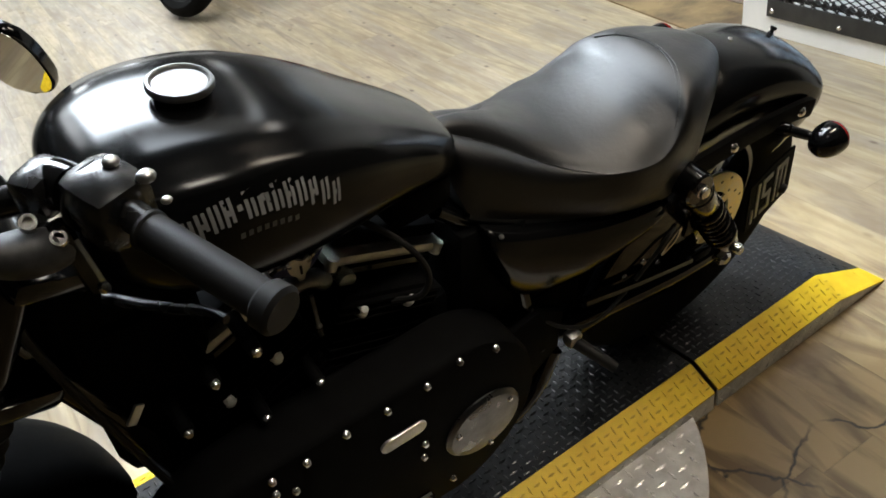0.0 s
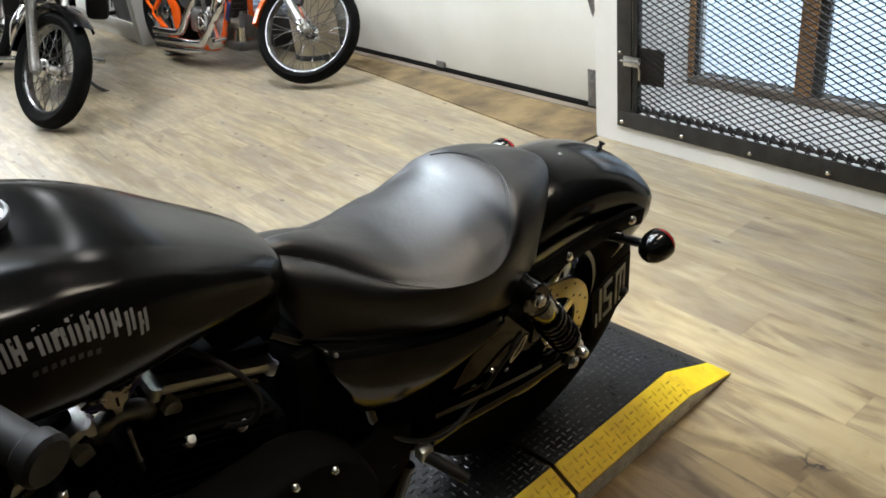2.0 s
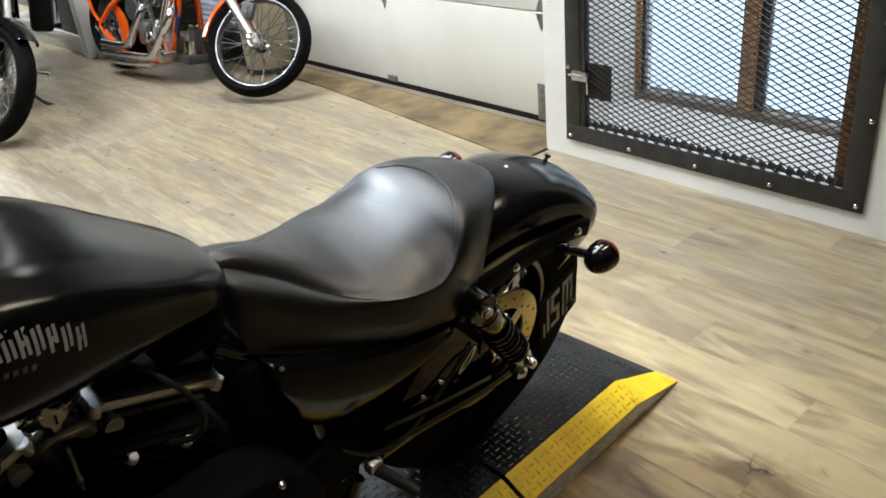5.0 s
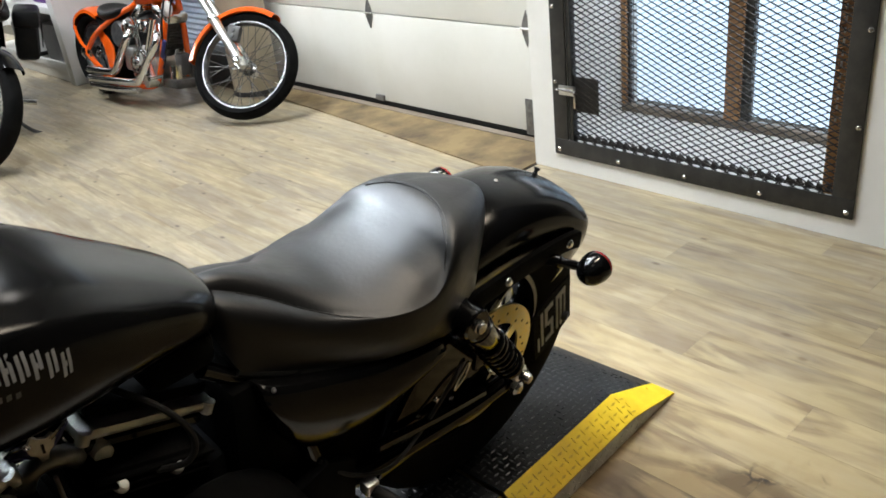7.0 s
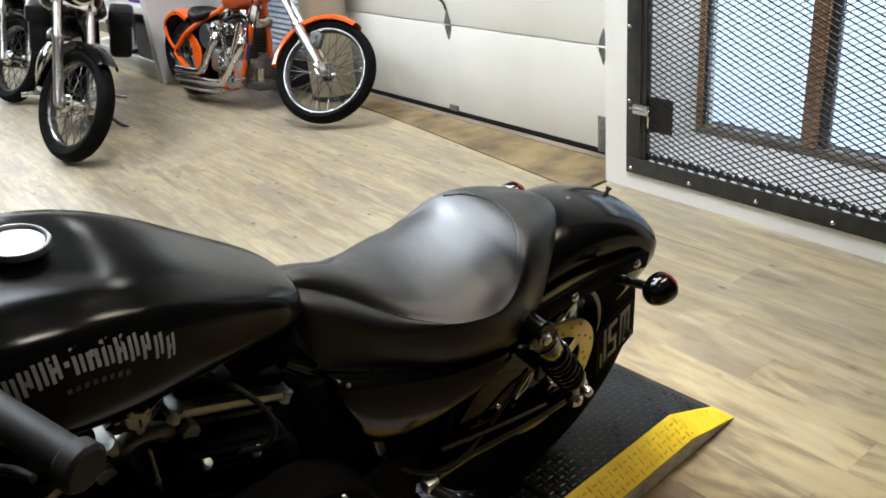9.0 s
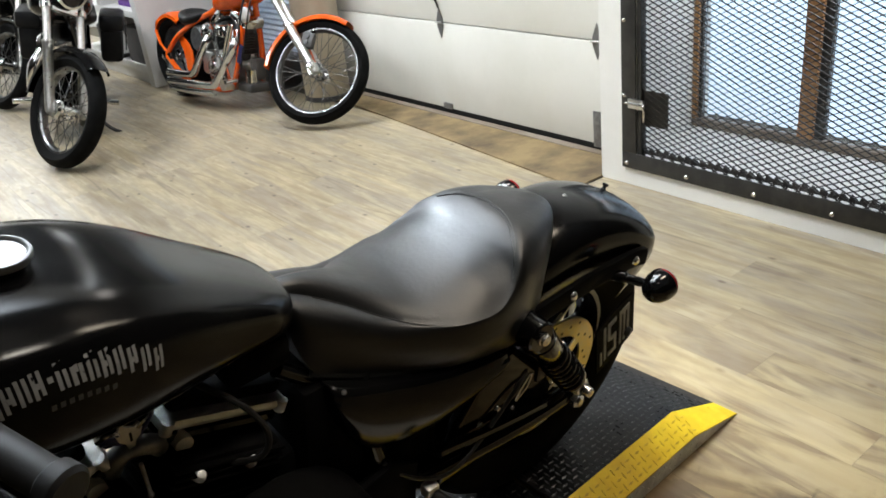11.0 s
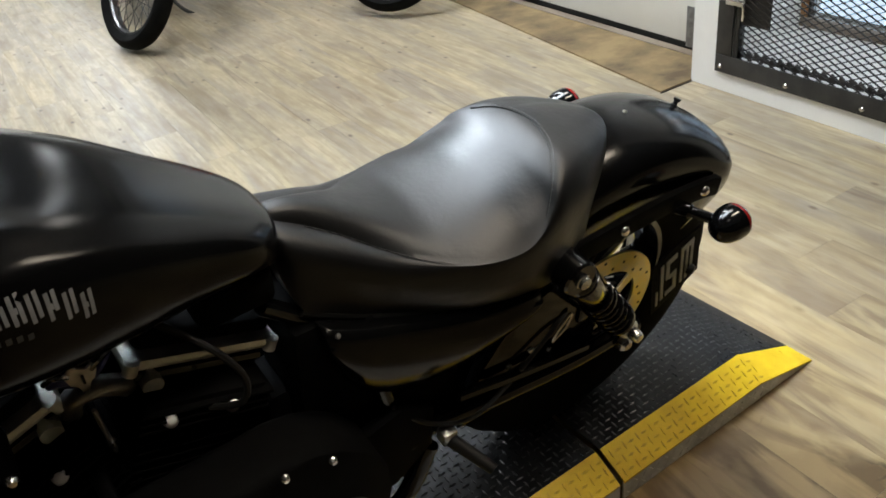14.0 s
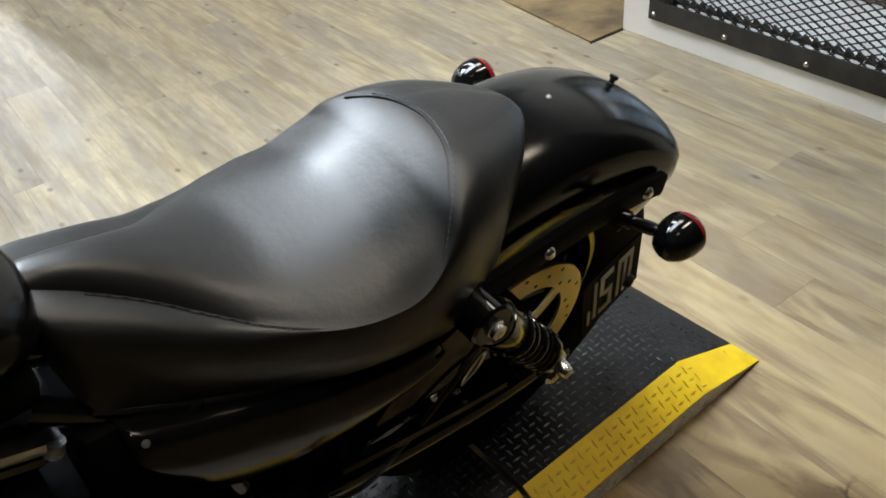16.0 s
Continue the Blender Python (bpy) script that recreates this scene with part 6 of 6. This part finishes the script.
def cruiser(contact, heading, steer, group_label, bags, lean=12):
    c = thing("motorcycle", None, None, group_label, "motorcycle", "motorcycles", at=frame_to(contact, heading, lean))
    A, R = (0, 0, 0.325), (1.62, 0, 0.32)
    o, d = turned_group(c, A, radians(30), radians(steer))
    wheel(o, A, (0, 1, 0), 0.326, 0.248, 0.052, "spoke", M["rim"], M["chrome"], "front_wheel", discs=(), label="chrome spoked front wheel")
    part("brake_drum", lathe(BM(), [(0, 0.03), (0.045, 0.028), (0.055, 0.015), (0.055, 0)], (0, 0.055, 0.325), (0, 1, 0), 28), M["chrome"], o, "chrome hub cap")
    for s in (-1, 1):
        a = Vector(A) + Vector((0, s * 0.105, 0))
        lg = part("fork_leg", lathe(BM(), [(0, -0.03), (0.022, -0.03), (0.027, 0.0), (0.027, 0.36), (0.030, 0.365), (0.030, 0.39), (0.0205, 0.395), (0.0205, 0.86), (0, 0.86)], a, d, 18), M["alu"], o, "silver fork leg")
        part("fork_collar", lathe(BM(), [(0.021, 0.58), (0.034, 0.582), (0.034, 0.615), (0.021, 0.618)], a, d, 16), M["chrome"], lg)
    mid = Vector(A) + d * 0.60
    part("fork_brace", box(BM(), -0.02, 0.02, -0.125, 0.125, -0.022, 0.022, 0.008, m=Matrix.Translation(mid) @ Matrix.Rotation(radians(30), 4, "Y")), M["chrome"], o, "chrome fork brace")
    part("front_fender", arc_fender(A, 0.362, 0.066, 0, 125), M["gloss"], o, "gloss black front fender")
    hc = Vector(A) + d * 0.72 + Vector((-0.10, 0, 0.0))
    h = part("headlight", lathe(BM(), [(0, 0.12), (0.05, 0.105), (0.08, 0.05), (0.085, 0.0), (0, 0.0)], hc, (1, 0, 0.05), 30), M["gloss"], o, "round headlight in a black bucket")
    part("headlight_ring", lathe(BM(), [(0.076, 0.001), (0.090, -0.002), (0.090, -0.014), (0.076, -0.016)], hc, (1, 0, 0.05), 30, closed=True), M["chrome"], h)
    part("headlight_lens", ellipsoid(BM(), hc + Vector((-0.006, 0, 0)), 0.014, 0.076, 0.076, 22, 12), M["gloss"], h, "dark headlight glass")
    bar = Vector(A) + d * 0.86
    part("handlebar", tube(BM(), [bar + Vector(v) for v in ((0.18, -0.40, 0.12), (0.10, -0.30, 0.15), (0.02, -0.14, 0.12), (0, -0.06, 0.02), (0, 0.06, 0.02), (0.02, 0.14, 0.12), (0.10, 0.30, 0.15), (0.18, 0.40, 0.12))], 0.013, 10), M["chrome"], o, "chrome handlebar")
    wheel(c, R, (0, 1, 0), 0.32, 0.215, 0.07, "spoke", M["rim"], M["chrome"], "rear_wheel", discs=(), label="chrome spoked rear wheel")
    part("rear_fender", arc_fender(R, 0.37, 0.10, 5, 150), M["gloss"], c, "gloss black rear fender")
    bm = BM()
    rows = [(0.36, 0.06, 0.93, 0.84, 0.88), (0.42, 0.15, 0.99, 0.78, 0.87), (0.58, 0.18, 1.00, 0.74, 0.86), (0.78, 0.15, 0.93, 0.72, 0.82), (0.95, 0.08, 0.83, 0.72, 0.77), (1.0, 0.03, 0.79, 0.74, 0.76)]
    skin(bm, [section(bm, *r, 0.85, 0.7, 28) for r in interp(rows, 4)])
    part("fuel_tank", bm, M["gloss"], c, "gloss black fuel tank")
    bm = BM()
    rows = [(0.95, 0.09, 0.78, 0.70, 0.74), (1.02, 0.15, 0.76, 0.66, 0.71), (1.20, 0.18, 0.74, 0.63, 0.69), (1.36, 0.16, 0.80, 0.66, 0.73), (1.55, 0.13, 0.82, 0.72, 0.77), (1.78, 0.08, 0.80, 0.73, 0.76)]
    skin(bm, [section(bm, *r, 0.75, 0.75, 24) for r in interp(rows, 4)])
    part("seat", bm, M["leather"], c, "black leather seat")
    vee_engine(c, 0.72, 0.30, M["chrome"], M["gloss"])
    part("crankcase", box(BM(), 0.52, 1.00, -0.15, 0.15, 0.15, 0.40, 0.05), M["gloss"], c, "black crankcase")
    part("air_cleaner", lathe(BM(), [(0, 0.06), (0.06, 0.058), (0.085, 0.03), (0.085, 0)], (0.72, 0.10, 0.56), (0, 1, 0), 26), M["chrome"], c, "round chrome air cleaner")
    for s in (-1, 1):
        part("down_tube", tube(BM(), [(0.38, s * 0.03, 0.84), (0.45, s * 0.10, 0.50), (0.50, s * 0.14, 0.20), (0.70, s * 0.15, 0.13), (1.20, s * 0.15, 0.13), (1.60, s * 0.14, 0.30)], 0.018, 10), M["gloss"], c)
        part("foot_peg", rod(BM(), (0.48, s * 0.15, 0.28), (0.46, s * 0.30, 0.27), 0.017), M["chrome"], c, "chrome foot peg")
        if bags:
            b = part("saddlebag", box(BM(), 1.34, 1.74, s * 0.26 - 0.075, s * 0.26 + 0.075, 0.36, 0.66, 0.035), M["leather"], c, "black leather saddlebag")
            part("bag_lid", box(BM(), 1.325, 1.755, s * 0.265 - 0.085, s * 0.265 + 0.085, 0.575, 0.695, 0.03), M["leather"], b)
            for x in (1.44, 1.64):
                part("strap", box(BM(), x - 0.012, x + 0.012, s * 0.355 - 0.004, s * 0.355 + 0.004, 0.44, 0.62, 0.002), M["leather"], b)
                part("buckle", box(BM(), x - 0.016, x + 0.016, s * 0.362 - 0.003, s * 0.362 + 0.003, 0.50, 0.525, 0.002), M["chrome"], b)
    part("exhaust_pipe", tube(BM(), [(0.62, 0.12, 0.55), (0.58, 0.18, 0.45), (0.66, 0.20, 0.28), (0.95, 0.21, 0.20), (1.75, 0.22, 0.22)], 0.035, 14), M["chrome"], c, "chrome exhaust pipe")
    part("kick_stand", tube(BM(), [(0.62, -0.15, 0.15), (0.58, -0.24, 0.08), (0.55, -0.31, 0.055)], 0.012, 8), M["dark"], c, "dark side stand")
    return c


cruiser((1.232, 4.83), (-0.33, -0.944), 37, "black cruiser motorcycle with leather saddlebags and chrome forks", True)
cruiser((1.36, 6.80), (-0.30, -0.954), 36, "black and chrome cruiser motorcycle parked behind another", True)

# ---------------------------------------------------------------- far corner: shelf unit, bin, sheet
shelf = thing("shelf_unit", None, None, "white open shelf unit holding folded cloth and dark boxes", "shelf")
SX, SY0, SY1 = 2.32, 6.22, 8.4
part("end_panel", box(BM(), SX, 3.09, SY0, SY0 + 0.10, 0.001, 2.2, 0.003), M["shelf"], shelf)
part("plinth", box(BM(), SX + 0.03, 3.09, SY0 + 0.101, SY1, 0.001, 0.10, 0.003), M["shelf"], shelf)
part("face_rail", box(BM(), SX, SX + 0.02, SY0 + 0.101, SY1, 0.101, 0.16, 0.003), M["shelf"], shelf)
part("shelf_board", box(BM(), SX, 3.09, SY0 + 0.101, SY1, 0.52, 0.57, 0.003), M["shelf"], shelf)
part("shelf_board", box(BM(), SX, 3.09, SY0 + 0.101, SY1, 1.00, 1.05, 0.003), M["shelf"], shelf)
part("divider", box(BM(), SX, 3.09, 7.05, 7.13, 0.161, 0.519, 0.003), M["shelf"], shelf)
part("divider", box(BM(), SX, 3.09, 7.05, 7.13, 0.571, 0.999, 0.003), M["shelf"], shelf)
part("back_board", box(BM(), 3.075, 3.095, SY0 + 0.101, SY1, 0.101, 2.2, 0), M["shelf"], shelf)
thing("storage_box", box(BM(), 2.42, 2.85, 6.40, 6.98, 0.1015, 0.40, 0.02), M["dark"], "dark plastic storage box on the lower shelf", "box")
thing("storage_box", box(BM(), 2.42, 2.80, 7.20, 7.70, 0.1015, 0.36, 0.02), M["dark"], "dark plastic storage box on the lower shelf", "box")
bm = BM()
for k in range(4):
    box(bm, 2.40, 2.70, 6.45 + 0.01 * k, 6.85 - 0.015 * k, 0.571 + k * 0.045, 0.612 + k * 0.045, 0.012)
thing("folded_cloth", bm, M["purple"], "stack of folded purple cloth on the shelf", "cloth")
sheet = BM()
rings = []
for k in range(60):
    z = 0.02 + k * 0.02
    rings.append([sheet.verts.new((3.055 + 0.008 * math.cos(math.pi * k), y, z)) for y in (5.08, 5.95)])
for p, q in zip(rings, rings[1:]):
    sheet.faces.new((p[0], p[1], q[1], q[0]))
bmesh.ops.solidify(sheet, geom=sheet.faces[:], thickness=0.004)
thing("louvred_panel", sheet, M["paleblue"], "pale blue ribbed panel leaning on the wall", "panel")
drum = thing("trash_bin", None, None, "tall beige metal bin beside the garage door", "bin", at=Matrix.Translation((2.93, 4.66, 0.005)))
part("body", lathe(BM(), [(0, 0), (0.145, 0), (0.15, 0.01), (0.15, 0.86), (0.155, 0.865), (0.155, 0.88), (0.145, 0.88), (0.143, 0.87), (0, 0.84)], (0, 0, 0), (0, 0, 1), 36), M["beige"], drum)
part("base_ring", lathe(BM(), [(0.151, 0.0), (0.156, 0.002), (0.156, 0.03), (0.151, 0.032)], (0, 0, 0), (0, 0, 1), 36), M["dark"], drum)
thing("dark_crate", box(BM(), 2.84, 3.06, 5.10, 5.40, 0.001, 0.22, 0.02), M["dark"], "dark crate on the floor behind the motorcycle", "crate")

# ---------------------------------------------------------------- vinyl planks, one by one
PW, PL = 0.152, 1.22
pm = finish(box(BM(), -PW / 2 + 0.00025, PW / 2 - 0.00025, -PL / 2 + 0.0003, PL / 2 - 0.0003, -0.0058, 0.0), "plank", M["plank"], False)
rnd = random.Random(7)
count = 0
rest = []
for i in range(60):
    x = 2.8742 - (i + 0.5) * PW
    off = rnd.random() * PL
    for j in range(13):
        y = -3.2 + off + (j - 0.5) * PL
        if y < -3.75 or y > 10.75 or x < -5.12:
            continue
        near = x > -1.0 and -0.9 < y < 8.6 and count < 300
        if near:
            p = new("plank", pm)
            p.parent, p.location = floor, (x, y, 0)
            count += 1
        else:
            rest.append((x, y))
v, f = [], []
for x, y in rest:
    k = len(v)
    a, y0, y1 = PW / 2 - 0.0006, max(y - PL / 2 + 0.0006, -3.2), min(y + PL / 2 - 0.0006, 10.2)
    v.extend(((x - a, y0, -0.001), (x + a, y0, -0.001), (x + a, y1, -0.001), (x - a, y1, -0.001)))
    f.append((k, k + 1, k + 2, k + 3))
me = bpy.data.meshes.new("far_planks")
me.from_pydata(v, [], f)
me.materials.append(M["plank"])
fp = new("far_planks", me)
fp.parent = floor
tagged(fp, "more pale vinyl planks", kind="stuff")
